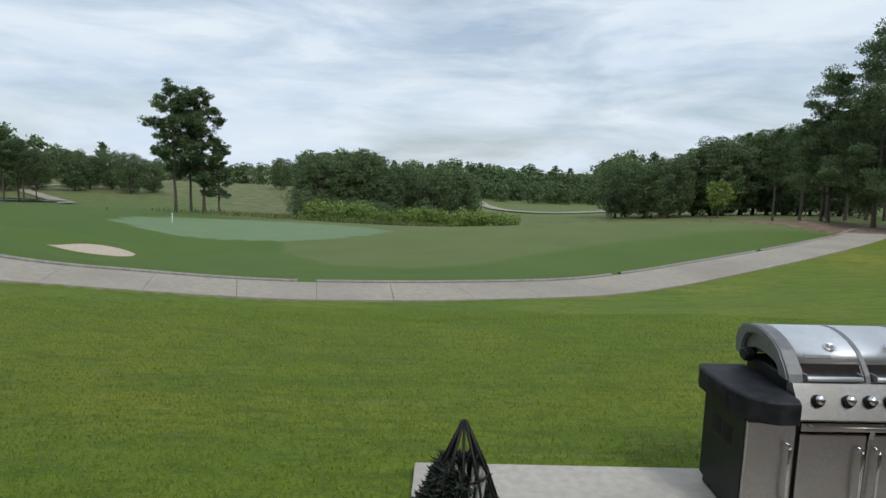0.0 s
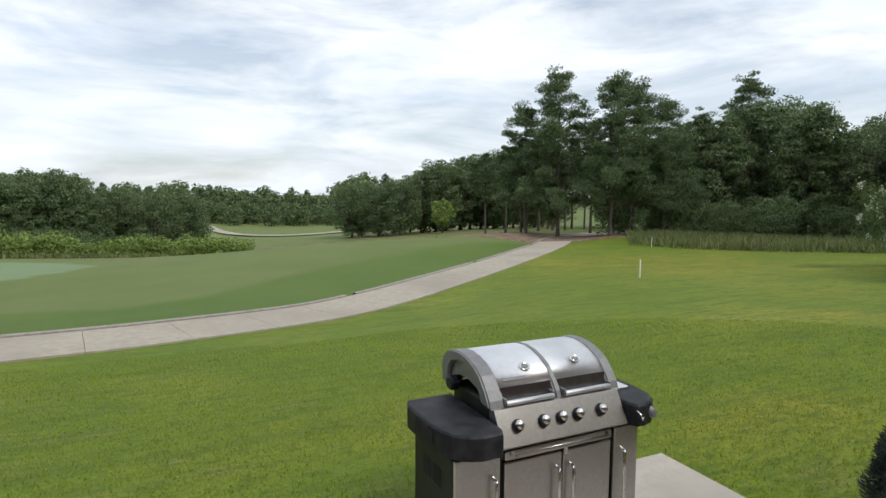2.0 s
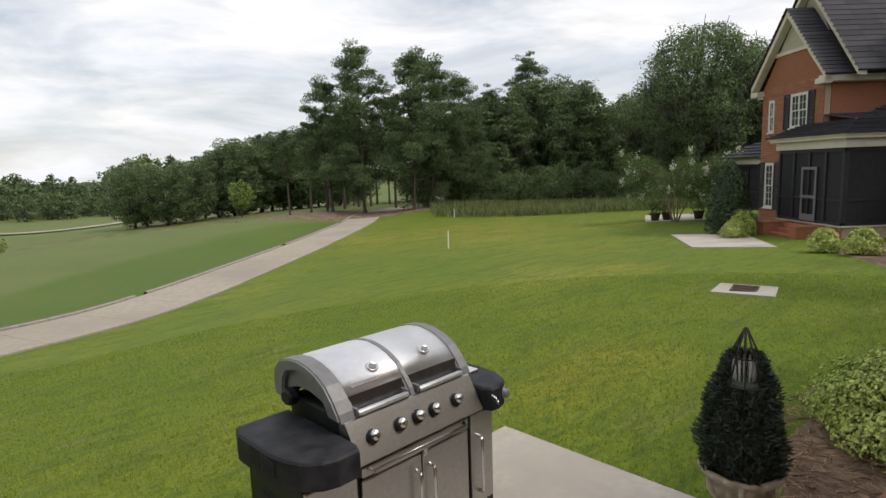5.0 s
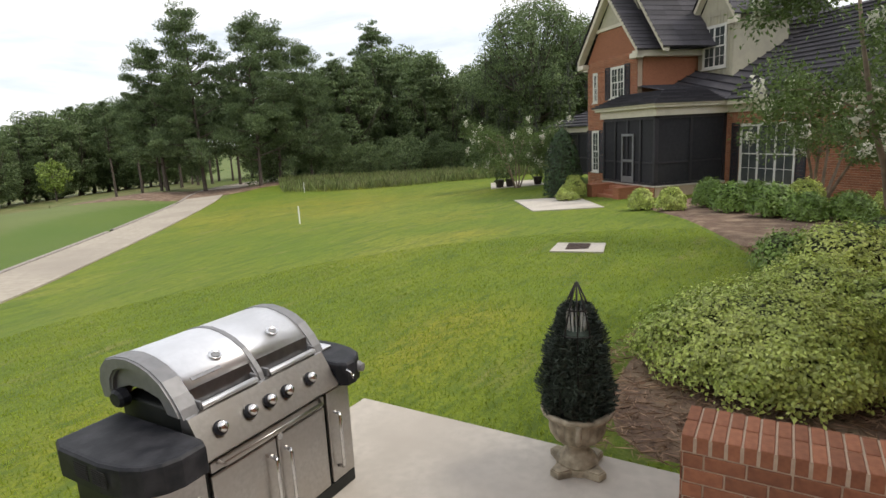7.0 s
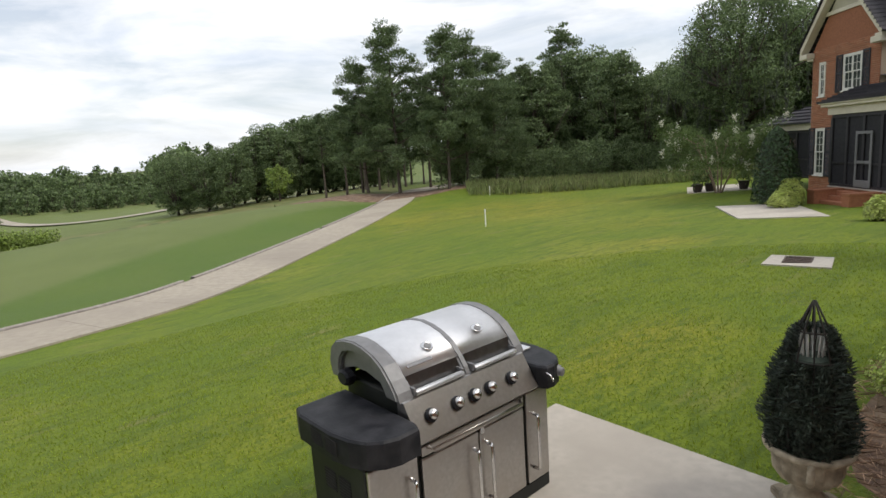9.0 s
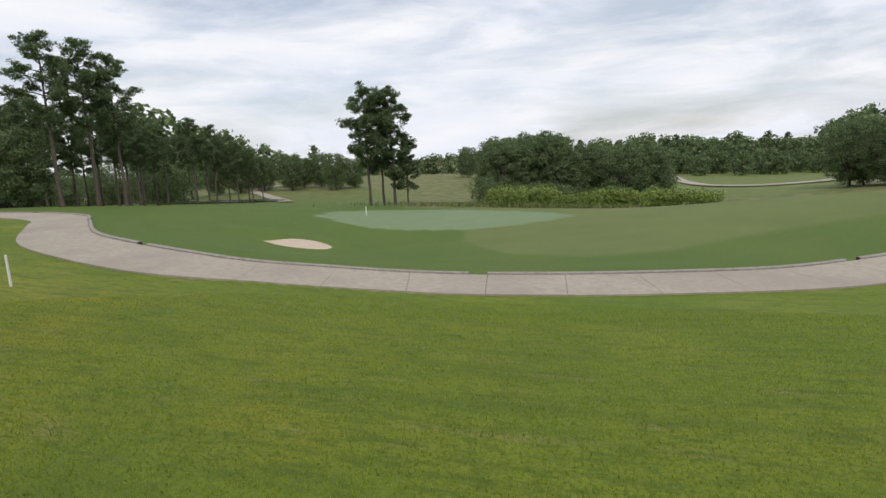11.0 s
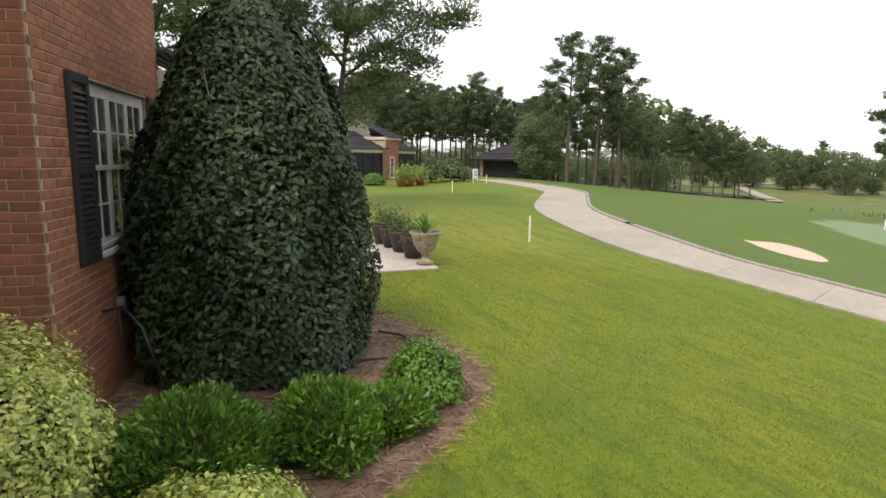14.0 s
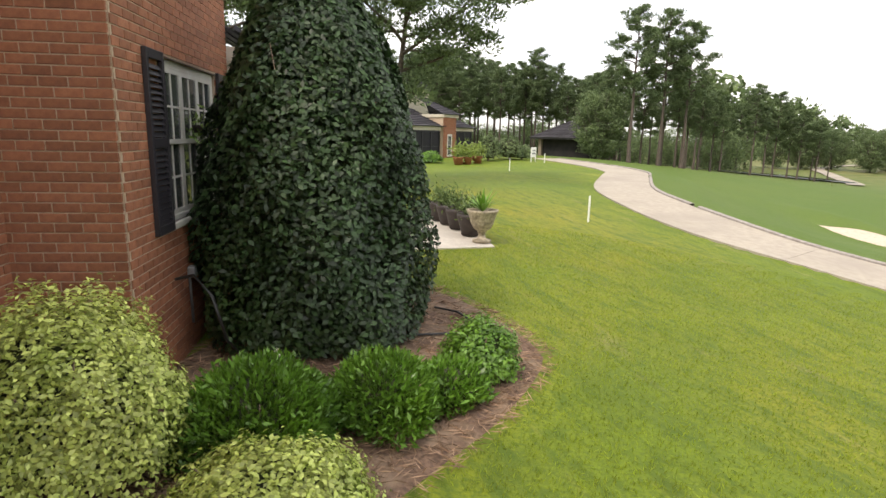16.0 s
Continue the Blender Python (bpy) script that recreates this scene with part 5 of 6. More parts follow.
M["pane"] = material("window_pane", (0.05, 0.06, 0.06), (0.08, 0.085, 0.08), 0.06, scale=1.5, spec=0.8)
BR_L, BR_H, BR_J = 0.194, 0.057, 0.010


def brick_mesh(name, sx, sy, sz, mat):
    bm = boxes(((-sx / 2, -sy / 2, -sz / 2), (sx / 2, sy / 2, sz / 2)), bevel=0.0)
    bmesh.ops.bevel(bm, geom=[e for e in bm.edges], offset=0.004, segments=1, affect="EDGES")
    me = bpy.data.meshes.new(name)
    bm.to_mesh(me)
    bm.free()
    me.materials.append(mat)
    return me


def brick_face(parent, x0, x1, z0, z1, y, holes=(), near=None, limit=300, back=0.2):
    """Running-bond bricks on a wall that faces +y: single bricks inside the near stretch, the rest joined; a mortar wall behind."""
    courses = int((z1 - z0) / (BR_H + BR_J * 1.87))
    ph = (z1 - z0) / max(1, courses)
    pl = BR_L + BR_J
    me = brick_mesh("brick", BR_L, 0.03, ph - BR_J, M["brick"])
    v, f = [], []
    count = 0
    for c in range(courses):
        z = z0 + (c + 0.5) * ph
        x = x0 - (pl / 2 if c % 2 else 0)
        while x < x1 - 0.02:
            a, b = max(x, x0), min(x + BR_L, x1)
            x += pl
            if b - a < 0.03:
                continue
            mid = (a + b) / 2
            if any(hx0 - 0.03 < mid < hx1 + 0.03 and hz0 - 0.02 < z < hz1 + 0.02 for hx0, hx1, hz0, hz1 in holes):
                continue
            if near and near[0] < mid < near[1] and near[2] < z < near[3] and count < limit and b - a > BR_L - 0.004:
                ob = new("brick", me)
                ob.parent = parent
                ob.location = (mid, y, z)
                count += 1
            else:
                k = len(v)
                d = (ph - BR_J) / 2
                v += [(a, y - 0.015, z - d), (b, y - 0.015, z - d), (b, y + 0.015, z - d), (a, y + 0.015, z - d), (a, y - 0.015, z + d), (b, y - 0.015, z + d), (b, y + 0.015, z + d), (a, y + 0.015, z + d)]
                f += [(k, k + 3, k + 2, k + 1), (k + 4, k + 5, k + 6, k + 7), (k, k + 1, k + 5, k + 4), (k + 1, k + 2, k + 6, k + 5), (k + 2, k + 3, k + 7, k + 6), (k + 3, k, k + 4, k + 7)]
    if v:
        o = link("bricks", v, f, M["brick_j"], parent)
        o["kind"] = "stuff"
    wall_with_holes(parent, x0, x1, z0, z1, y + 0.007, back, holes, M["mortar"], "mortar")


def wall_with_holes(parent, x0, x1, z0, z1, y, back, holes, mat, name):
    xs = sorted({x0, x1, *[q for hh in holes for q in hh[:2]]})
    bm = bmesh.new()
    for a, b in zip(xs, xs[1:]):
        cuts = sorted((hh[2], hh[3]) for hh in holes if hh[0] <= a + 1e-6 and hh[1] >= b - 1e-6)
        z = z0
        for c0, c1 in cuts:
            if c0 > z:
                box(bm, (a, y - back, z), (b, y, c0))
            z = c1
        if z < z1:
            box(bm, (a, y - back, z), (b, y, z1))
    return part(name, bm, mat, parent)


def turned(ob, m):
    ob.matrix_local = m
    return ob


def shingle_slope(parent, a, b, c, d, rows, name="roof"):
    """A roof plane with corners a, b at the eave and c, d at the ridge (d above a): overlapping shingle courses."""
    a, b, c, d = (Vector(p) for p in (a, b, c, d))
    n = (b - a).cross(d - a).normalized()
    v, f = [], []
    rng = np.random.default_rng(rows)
    for r in range(rows):
        t0, t1 = r / rows, (r + 1.15) / rows
        l0, r0, l1, r1 = a.lerp(d, t0), b.lerp(c, t0), a.lerp(d, min(1, t1)), b.lerp(c, min(1, t1))
        k = max(1, int((r0 - l0).length / 0.9))
        for i in range(k):
            s0, s1 = i / k, (i + 1) / k
            q = len(v)
            up = n * (0.03 + 0.004 * rng.uniform())
            v += [l0.lerp(r0, s0) + up, l0.lerp(r0, s1) + up, l1.lerp(r1, s1) + n * 0.012, l1.lerp(r1, s0) + n * 0.012, l0.lerp(r0, s0) - n * 0.05, l0.lerp(r0, s1) - n * 0.05]
            f += [(q, q + 1, q + 2, q + 3), (q, q + 4, q + 5, q + 1)]
    o = link(name, v, f, M["shingle"], parent, "dark grey shingle roof")
    o["kind"] = "stuff"
    return o


def screen_bay(parent, x0, x1, z0, z1, y, axis="x", posts=4, door=None):
    """Screened porch side: dark posts, rails and mesh panels; along x at y, or along y at x=y."""
    def bx(a0, a1, q0, q1, b0, b1):
        return ((a0, b0, q0), (a1, b1, q1)) if axis == "x" else ((b0, a0, q0), (b1, a1, q1))
    fr = [bx(x0, x1, z1 - 0.12, z1, y - 0.05, y + 0.05), bx(x0, x1, z0, z0 + 0.1, y - 0.05, y + 0.05), bx(x0, x1, z0 + 0.85, z0 + 0.92, y - 0.03, y + 0.03)]
    for i in range(posts + 1):
        p = x0 + (x1 - x0) * i / posts
        fr.append(bx(p - 0.06, p + 0.06, z0 + 0.1, z1 - 0.12, y - 0.055, y + 0.055))
    part("screen_frame", boxes(*fr), M["shutter"], parent, "dark screen porch framing")
    for i in range(posts):
        p0, p1 = x0 + (x1 - x0) * i / posts + 0.06, x0 + (x1 - x0) * (i + 1) / posts - 0.06
        part("screen", boxes(bx(p0, p1, z0 + 0.1, z1 - 0.12, y - 0.012, y - 0.004)), M["screen"], parent, "black insect screen")
    if door:
        d0, d1 = door
        part("screen_door", boxes(bx(d0, d0 + 0.09, z0 + 0.05, z0 + 2.05, y + 0.06, y + 0.09), bx(d1 - 0.09, d1, z0 + 0.05, z0 + 2.05, y + 0.06, y + 0.09), bx(d0 + 0.09, d1 - 0.09, z0 + 1.95, z0 + 2.05, y + 0.06, y + 0.09),
                                  bx(d0 + 0.09, d1 - 0.09, z0 + 0.9, z0 + 1.0, y + 0.06, y + 0.09), bx(d0 + 0.09, d1 - 0.09, z0 + 0.05, z0 + 0.3, y + 0.06, y + 0.09)), M["castgrey"], parent, "grey framed screen door")


def neighbour_house(x, y, z, turn, label, shallow=False):
    """Brick house. Local x runs along the garden front, y points to the garden; the porch corner is the origin."""
    e = framed("house", x, y, z, turn)
    tagged(e, label, "house")
    F = 0.60
    W, D = 3.7, -3.3
    # porch
    part("porch_floor", boxes(((0.0, D, 0), (W, 0.02, F - 0.06))), M["mortar"], e)
    brick_face(e, 0.0, W, 0.0, F - 0.06, 0.02, back=0.05)
    part("floor_edge", boxes(((-0.05, D, F - 0.06), (W + 0.05, 0.06, F)), bevel=0.01), M["concrete"], e)
    screen_bay(e, 0.06, W - 0.06, F, 3.30, 0.0, posts=4, door=(1.35, 2.2))
    screen_bay(e, D + 0.1, -0.06, F, 3.30, 0.06, axis="y", posts=2)
    # near-black panel behind the screens paints the shade within the porch
    part("porch_back", boxes(((0.0, D - 0.02, F), (W, D + 0.04, 3.4))), M["dark"], e, "near-black panel painted as unlit porch depth")
    part("beam", boxes(((-0.12, D, 3.30), (W + 0.12, 0.12, 3.60)), bevel=0.015), M["white"], e, "cream porch beam")
    part("cornice", boxes(((-0.30, D, 3.60), (W + 0.30, 0.30, 3.74)), bevel=0.03), M["white"], e, "cream cornice")
    part("gutter", boxes(((-0.36, D, 3.71), (W + 0.36, 0.36, 3.79)), bevel=0.02), M["white"], e)
    shingle_slope(e, (-0.4, 0.4, 3.79), (W + 0.4, 0.4, 3.79), (W + 0.4, -1.2, 4.35), (1.2, -1.2, 4.35), 8)
    shingle_slope(e, (-0.4, D - 1.0, 3.79), (-0.4, 0.4, 3.79), (1.2, -1.2, 4.35), (1.2, D - 1.0, 4.35), 8)
    shingle_slope(e, (1.2, D - 1.0, 4.35), (1.2, -1.2, 4.35), (3.0, -1.2, 4.65), (3.0, D - 1.0, 4.65), 6)
    # garden table and chair backs inside the screen
    part("porch_table", boxes(((1.0, -2.2, F + 0.68), (2.3, -1.3, F + 0.74)), ((1.1, -2.1, F), (1.18, -2.02, F + 0.68)), ((2.1, -1.5, F), (2.18, -1.42, F + 0.68))), M["castgrey"], e, "grey table inside the porch")
    # two-storey block with two nested gables
    gx0, gx1, gy = 3.0, 7.1, -1.2
    mid, top = (gx0 + gx1) / 2, 6.1
    brick_face(e, gx0, gx1, 0, top, gy, holes=((3.95, 5.05, 4.25, 5.65), (6.05, 6.7, 0.8, 2.8), (6.2, 6.6, 4.15, 5.55)), back=0.25)
    bm = bmesh.new()
    prism(bm, [(gx0, top), (gx1, top), (gx1 - 0.95, 7.35), (gx0 + 0.95, 7.35)], gy - 0.25, gy, "y")
    part("gable_wall", bm, M["brick_j"], e, "brick gable")
    part("gable_band", boxes(((gx0 + 0.8, gy - 0.05, 7.35), (gx1 - 0.8, gy + 0.05, 7.5)), bevel=0.01), M["white"], e, "cream band across the gable")
    bm = bmesh.new()
    prism(bm, [(gx0 + 1.05, 7.5), (gx1 - 1.05, 7.5), (mid, 8.75)], gy - 0.25, gy + 0.01, "y")
    part("gable_panel", bm, M["siding"], e, "beige gable panel")
    sash_window(e, 3.95, 5.05, 4.25, 5.65, gy, 2, 2)
    sash_window(e, 6.05, 6.7, 0.8, 2.8, gy, 1, 3)
    sash_window(e, 6.2, 6.6, 4.15, 5.55, gy, 1, 2, shutters=False)
    bm = bmesh.new()
    prism(bm, [(gx0 + 0.3, top), (gx1 + 0.7, top), (gx1 + 0.7, 6.2), (mid, 10.0), (gx0 + 0.3, 6.5)], gy - 1.0, gy - 0.75, "y")
    part("rear_gable", bm, M["siding"], e, "taller beige gable behind")
    brick_face(e, gx1, gx1 + 0.6, 0, 6.0, gy - 0.75, back=0.25)
    for half, peak, eave, ya, yb in ((2.5, 8.95, 6.0, gy, -7.0), (3.2, 10.15, 6.0, gy - 0.75, -12.0)):
        for s in (-1, 1):
            xa = mid + s * half
            bm = bmesh.new()
            prism(bm, [(xa, eave - 0.05), (xa, eave + 0.22), (mid, peak + 0.1), (mid, peak - 0.18)], ya + 0.02, ya + 0.34, "y")
            part("rake_board", bm, M["white"], e, "cream rake board")
            if half < 3 or s > 0:
                bm = bmesh.new()
                box(bm, (min(xa, xa - s * 0.55), ya + 0.012, eave - 0.22), (max(xa, xa - s * 0.55), ya + 0.36, eave), 0.02)
                part("cornice_return", bm, M["white"], e, "cream cornice return")
            a, b = (xa + s * 0.1, ya + 0.42, eave + 0.12), (xa + s * 0.1, yb, eave + 0.12)
            c, d = (mid, yb, peak + 0.18), (mid, ya + 0.42, peak + 0.18)
            shingle_slope(e, *((b, a, d, c) if s > 0 else (a, b, c, d)), 18)
    # its side wall that shows over the porch roof
    part("side_wall", boxes(((gx0 - 0.02, -12, 2.5), (gx0 + 0.2, gy - 0.26, top))), M["brick_j"], e)
    part("eave", boxes(((gx0 - 0.45, -7, 5.84), (gx0 - 0.02, gy + 0.30, 6.10)), bevel=0.02), M["white"], e, "cream eave")
    part("far_side_wall", boxes(((gx1 + 0.4, -12, 0), (gx1 + 0.6, gy - 1.02, 6.0))), M["brick_j"], e)
    # one-storey wall with the broad window
    wy = D
    brick_face(e, -11.5, -0.002, 0, 3.3, wy, holes=((-3.3, -0.75, 0.55, 2.85),), back=0.3)
    sash_window(e, -3.3, -0.75, 0.55, 2.85, wy, 3, 2)
    part("frieze", boxes(((-11.7, wy + 0.02, 3.3), (-0.13, wy + 0.12, 3.58)), bevel=0.01), M["white"], e, "cream frieze")
    part("cornice", boxes(((-11.9, wy + 0.02, 3.58), (-0.37, wy + 0.42, 3.76)), bevel=0.03), M["white"], e, "cream cornice")
    shingle_slope(e, (-12.0, wy + 0.5, 3.78), (-0.4, wy + 0.5, 3.78), (1.0, -9.0, 7.4), (-11.0, -9.0, 7.4), 18)
    shingle_slope(e, (-0.4, wy + 0.5, 3.80), (3.0, wy + 0.5, 4.6), (3.0, -9.0, 7.4), (1.0, -9.0, 7.4), 14)
    part("end_wall", boxes(((-11.5, -12, 0), (-11.25, wy - 0.31, 3.3))), M["brick_j"], e)
    # dormer with siding
    dx0, dx1, dy = 0.85, 2.9, -4.2
    part("dormer_wall", boxes(((dx0, -7.0, 4.2), (dx1, dy - 0.02, 7.3))), M["siding"], e, "beige sided dormer")
    bm = bmesh.new()
    for i in range(11):
        box(bm, (dx0 + 0.02 + i * 0.19, dy - 0.02, 4.4), (dx0 + 0.06 + i * 0.19, dy + 0.012, 8.0 - 1.0 * abs(i - 5) / 5))
    part("battens", bm, M["siding"], e, "vertical siding battens")
    sash_window(e, 1.2, 2.55, 5.2, 6.95, dy + 0.02, 2, 2, shutters=False)
    bm = bmesh.new()
    prism(bm, [(dx0, 7.3), (dx1, 7.3), ((dx0 + dx1) / 2, 8.9)], -7, dy, "y")
    part("dormer_gable", bm, M["siding"], e)
    dm = (dx0 + dx1) / 2
    for s in (-1, 1):
        xa = dm + s * 1.35
        bm = bmesh.new()
        prism(bm, [(xa, 6.95), (xa, 7.2), (dm, 9.2), (dm, 8.95)], dy + 0.01, dy + 0.3, "y")
        part("rake_board", bm, M["white"], e, "cream rake board")
        bm = bmesh.new()
        box(bm, (min(xa, xa - s * 0.4), dy + 0.014, 6.8), (max(xa, xa - s * 0.4), dy + 0.3, 7.0), 0.02)
        part("cornice_return", bm, M["white"], e, "cream cornice return")
        a, b, c, d = (xa + s * 0.05, dy + 0.36, 7.16), (xa + s * 0.05, -8, 7.16), (dm, -8, 9.26), (dm, dy + 0.36, 9.26)
        shingle_slope(e, *((b, a, d, c) if s > 0 else (a, b, c, d)), 9)
    # low porch beyond the gable
    screen_bay(e, 7.8, 12.3, 0.5, 2.75, -1.9, posts=3)
    part("beam", boxes(((7.72, -6, 2.75), (12.5, -1.75, 3.05)), bevel=0.015), M["white"], e, "cream porch beam")
    # shade of the low porch, painted as a near-black panel
    part("porch_back", boxes(((7.72, -6.2, 0), (12.3, -6.0, 2.9))), M["dark"], e, "near-black panel painted as unlit porch depth")
    shingle_slope(e, (7.72, -1.5, 3.08), (12.9, -1.5, 3.08), (11.0, -6, 4.7), (7.72, -6, 4.7), 10)
    shingle_slope(e, (12.9, -1.5, 3.08), (12.9, -8, 3.08), (11.0, -8, 4.7), (11.0, -6, 4.7), 10)
    # steps with low brick cheeks
    for sx in (0.75, 2.75):
        c = part("cheek_wall", boxes(((sx, 0.06, 0), (sx + 0.42, 1.15, 0.46))), M["brick_j"], e, "low brick cheek wall")
        part("cap", boxes(((sx - 0.02, 0.06, 0.46), (sx + 0.44, 1.17, 0.56)), bevel=0.01), M["brick_j"], c, "brick cap")
    for i in range(3):
        part("step", boxes(((1.20, 0.06, 0), (2.72, 0.95 - i * 0.3, 0.16 * (i + 1))), bevel=0.01), M["brick_j"], e, "brick step")
    return e


neighbour_house(24.35, 5.63, -1.1, 47, "two-storey brick house with dark screened porch and grey roof")


def far_house():
    """The house seen past the holly: screened porch, brick block, beige gable, grey roofs."""
    x, y = polar(72.5, 46)
    e = framed("house", x, y, h(x, y) - 0.1, -58)
    e.matrix_basis = e.matrix_basis @ Matrix.Diagonal((-1, 1, 1, 1))
    tagged(e, "distant brick house with screened porches and grey roofs", "house")
    screen_bay(e, 0.0, 4.5, 0.3, 2.5, 0.0, posts=4)
    # near-black panel gives this porch its shade by colour
    part("porch_back", boxes(((-2, -3.0, 0), (4.4, -2.9, 2.6))), M["dark"], e, "near-black panel painted as unlit porch depth")
    part("beam", boxes(((-2.1, -3, 2.5), (4.7, 0.12, 2.85)), bevel=0.02), M["white"], e, "cream porch beam")
    shingle_slope(e, (-2.4, 0.4, 2.85), (5.0, 0.4, 2.85), (5.0, -3.5, 4.4), (-2.4, -3.5, 4.4), 10)
    brick_face(e, 4.6, 6.4, 0, 3.6, 0.35, holes=((5.2, 5.8, 0.4, 2.2),), back=2.6)
    sash_window(e, 5.2, 5.8, 0.4, 2.2, 0.35, 1, 2, shutters=False)
    part("frieze", boxes(((4.5, -2.5, 3.6), (6.6, 0.5, 3.85)), bevel=0.02), M["white"], e, "cream frieze")
    shingle_slope(e, (4.3, 0.7, 3.85), (6.9, 0.7, 3.85), (6.0, -3.0, 5.4), (4.6, -3.0, 5.4), 10)
    shingle_slope(e, (6.9, 0.7, 3.85), (6.9, -3.0, 3.85), (6.0, -3.0, 5.4), (6.0, -2.9, 5.4), 8)
    screen_bay(e, 6.5, 9.6, 0.3, 2.5, -0.3, posts=3)
    # second near-black panel, again shade by colour
    part("porch_back", boxes(((6.5, -3.0, 0), (9.6, -2.9, 2.6))), M["dark"], e, "near-black panel painted as unlit porch depth")
    part("beam", boxes(((6.45, -3, 2.5), (9.8, -0.18, 2.8)), bevel=0.02), M["white"], e, "cream porch beam")
    shingle_slope(e, (6.4, 0.1, 2.8), (10.1, 0.1, 2.8), (8.2, -3.0, 4.2), (6.4, -3.0, 4.2), 9)
    part("upper_wall", boxes(((5.8, -9, 0), (9.2, -5.0, 6.2))), M["siding"], e, "beige upper storey")
    shingle_slope(e, (5.4, -4.7, 6.2), (9.6, -4.7, 6.2), (9.0, -7.0, 8.0), (6.0, -7.0, 8.0), 9)
    brick_face(e, -2.0, 3.0, 2.9, 6.2, -3.6, back=3.0)
    shingle_slope(e, (-2.6, -3.2, 6.2), (3.5, -3.2, 6.2), (3.0, -6.5, 8.4), (-2.0, -6.5, 8.4), 10)


far_house()


def shelter():
    x, y = polar(56.0, 66)
    e = framed("picnic_shelter", x, y, h(x, y) - 0.1, 28)
    tagged(e, "open golf course shelter with a dark hipped roof on brick piers", "shelter")
    for px, py in ((-3.6, 1.8), (3.6, 1.8), (-3.6, -1.8), (3.6, -1.8), (0, 1.8)):
        part("pier", boxes(((px - 0.2, py - 0.2, 0), (px + 0.2, py + 0.2, 2.1)), bevel=0.02), M["wood"], e)
    part("back_wall", boxes(((-3.6, -1.7, 0), (3.6, -1.5, 2.1))), M["dark"], e)
    part("side_wall", boxes(((-3.5, -1.5, 0), (-1.2, 1.6, 1.7))), M["brick_j"], e, "brick store room")
    part("fascia", boxes(((-4.5, -2.7, 2.1), (4.5, 2.7, 2.28)), bevel=0.02), M["shutter"], e)
    shingle_slope(e, (-4.6, 2.8, 2.28), (4.6, 2.8, 2.28), (1.2, 0, 4.1), (-1.2, 0, 4.1), 12)
    shingle_slope(e, (4.6, 2.8, 2.28), (4.6, -2.8, 2.28), (1.2, 0, 4.1), (1.2, 0.02, 4.1), 12)
    shingle_slope(e, (-4.6, -2.8, 2.28), (-4.6, 2.8, 2.28), (-1.2, 0.02, 4.1), (-1.2, 0, 4.1), 12)
    shingle_slope(e, (4.6, -2.8, 2.28), (-4.6, -2.8, 2.28), (-1.2, 0, 4.1), (1.2, 0, 4.1), 12)


shelter()

sg = thing("sign", (0, 0, 0), "small white notice board on legs at the top of the lawn", "sign")
part("board", boxes(((-0.4, -0.03, 0.35), (0.4, 0.03, 1.15)), bevel=0.02), M["stake"], sg)
for s in (-0.33, 0.33):
    part("leg", boxes(((s - 0.03, -0.02, 0), (s + 0.03, 0.02, 0.36))), M["stake"], sg)
part("marking", boxes(((-0.25, 0.031, 0.6), (0.25, 0.034, 0.72)), ((-0.2, 0.031, 0.85), (0.2, 0.034, 0.95))), M["castgrey"], sg, "grey unreadable bars")
place(sg, -41.3, 24.0, -60, 1.0, 0.0)


# ---------------------------------------------------------------- the house with the porch
A = (-4.72, 0.12)
wing = framed("house", A[0], A[1], -0.33, 166.1)
tagged(wing, "brick wing of the house with a shuttered triple window", "house")
# local x runs away along the window wall; garden side is -y, so the wall is built in a turned frame
face = framed("wall", 0, 0, 0, 180)
face.parent = wing
face["label"] = "red brick window wall"
HOLE = (-2.68, -0.97, 1.38, 2.88)
brick_face(face, -3.3, -0.016, 0.0, 5.6, 0.0, holes=(HOLE,), near=(-1.0, 0.0, 0.2, 4.2), limit=290)
sash_window(face, *HOLE[:2], HOLE[2], HOLE[3], -0.05, 3, 2, face=0.0)
part("lintel", boxes(((HOLE[0] - 0.02, 0.0, HOLE[3]), (HOLE[1] + 0.02, 0.03, HOLE[3] + 0.012))), M["iron"], face, "dark steel lintel edge")
end = framed("wall", 0, 0, 0, 90)
end.parent = wing
end["label"] = "red brick end wall"
brick_face(end, 0.0, 0.86, 0.0, 5.6, 0.0, near=(-0.1, 0.9, 0.8, 4.2), limit=290)
back = framed("wall", 0, 0, 0, 180)
back.parent = wing
back["label"] = "red brick recessed wall"
brick_face(back, 0.0, 4.6, 0.0, 5.6, -0.86, holes=((1.0, 2.2, 1.3, 2.88),), near=(0.0, 0.9, 0.8, 4.0), limit=200)
sash_window(back, 1.0, 2.2, 1.3, 2.88, -0.90, 2, 2, face=-0.86)
# added black boxes: the darkness of the rooms is in their colour
part("interior", boxes(((-3.0, -2.5, 0.2), (-0.5, -0.6, 5.0))), M["dark"], face, "near-black box painted as the unlit room")
part("interior", boxes(((0.6, -3.0, 0.2), (2.6, -1.35, 5.0))), M["dark"], back, "near-black box painted as the unlit room")
# porch roof beyond the window wall
part("beam", boxes(((-7.5, -2.0, 2.95), (-3.32, 0.55, 3.12)), ((-7.5, -2.0, 3.12), (-3.32, 0.62, 3.30)), bevel=0.015), M["white"], face, "cream porch cornice")
part("beam", boxes(((-7.5, 0.30, 2.70), (-3.32, 0.45, 2.95)), bevel=0.01), M["white"], face, "cream porch beam")
screen_bay(face, -7.4, -3.4, 0.3, 2.7, 0.35, posts=4)
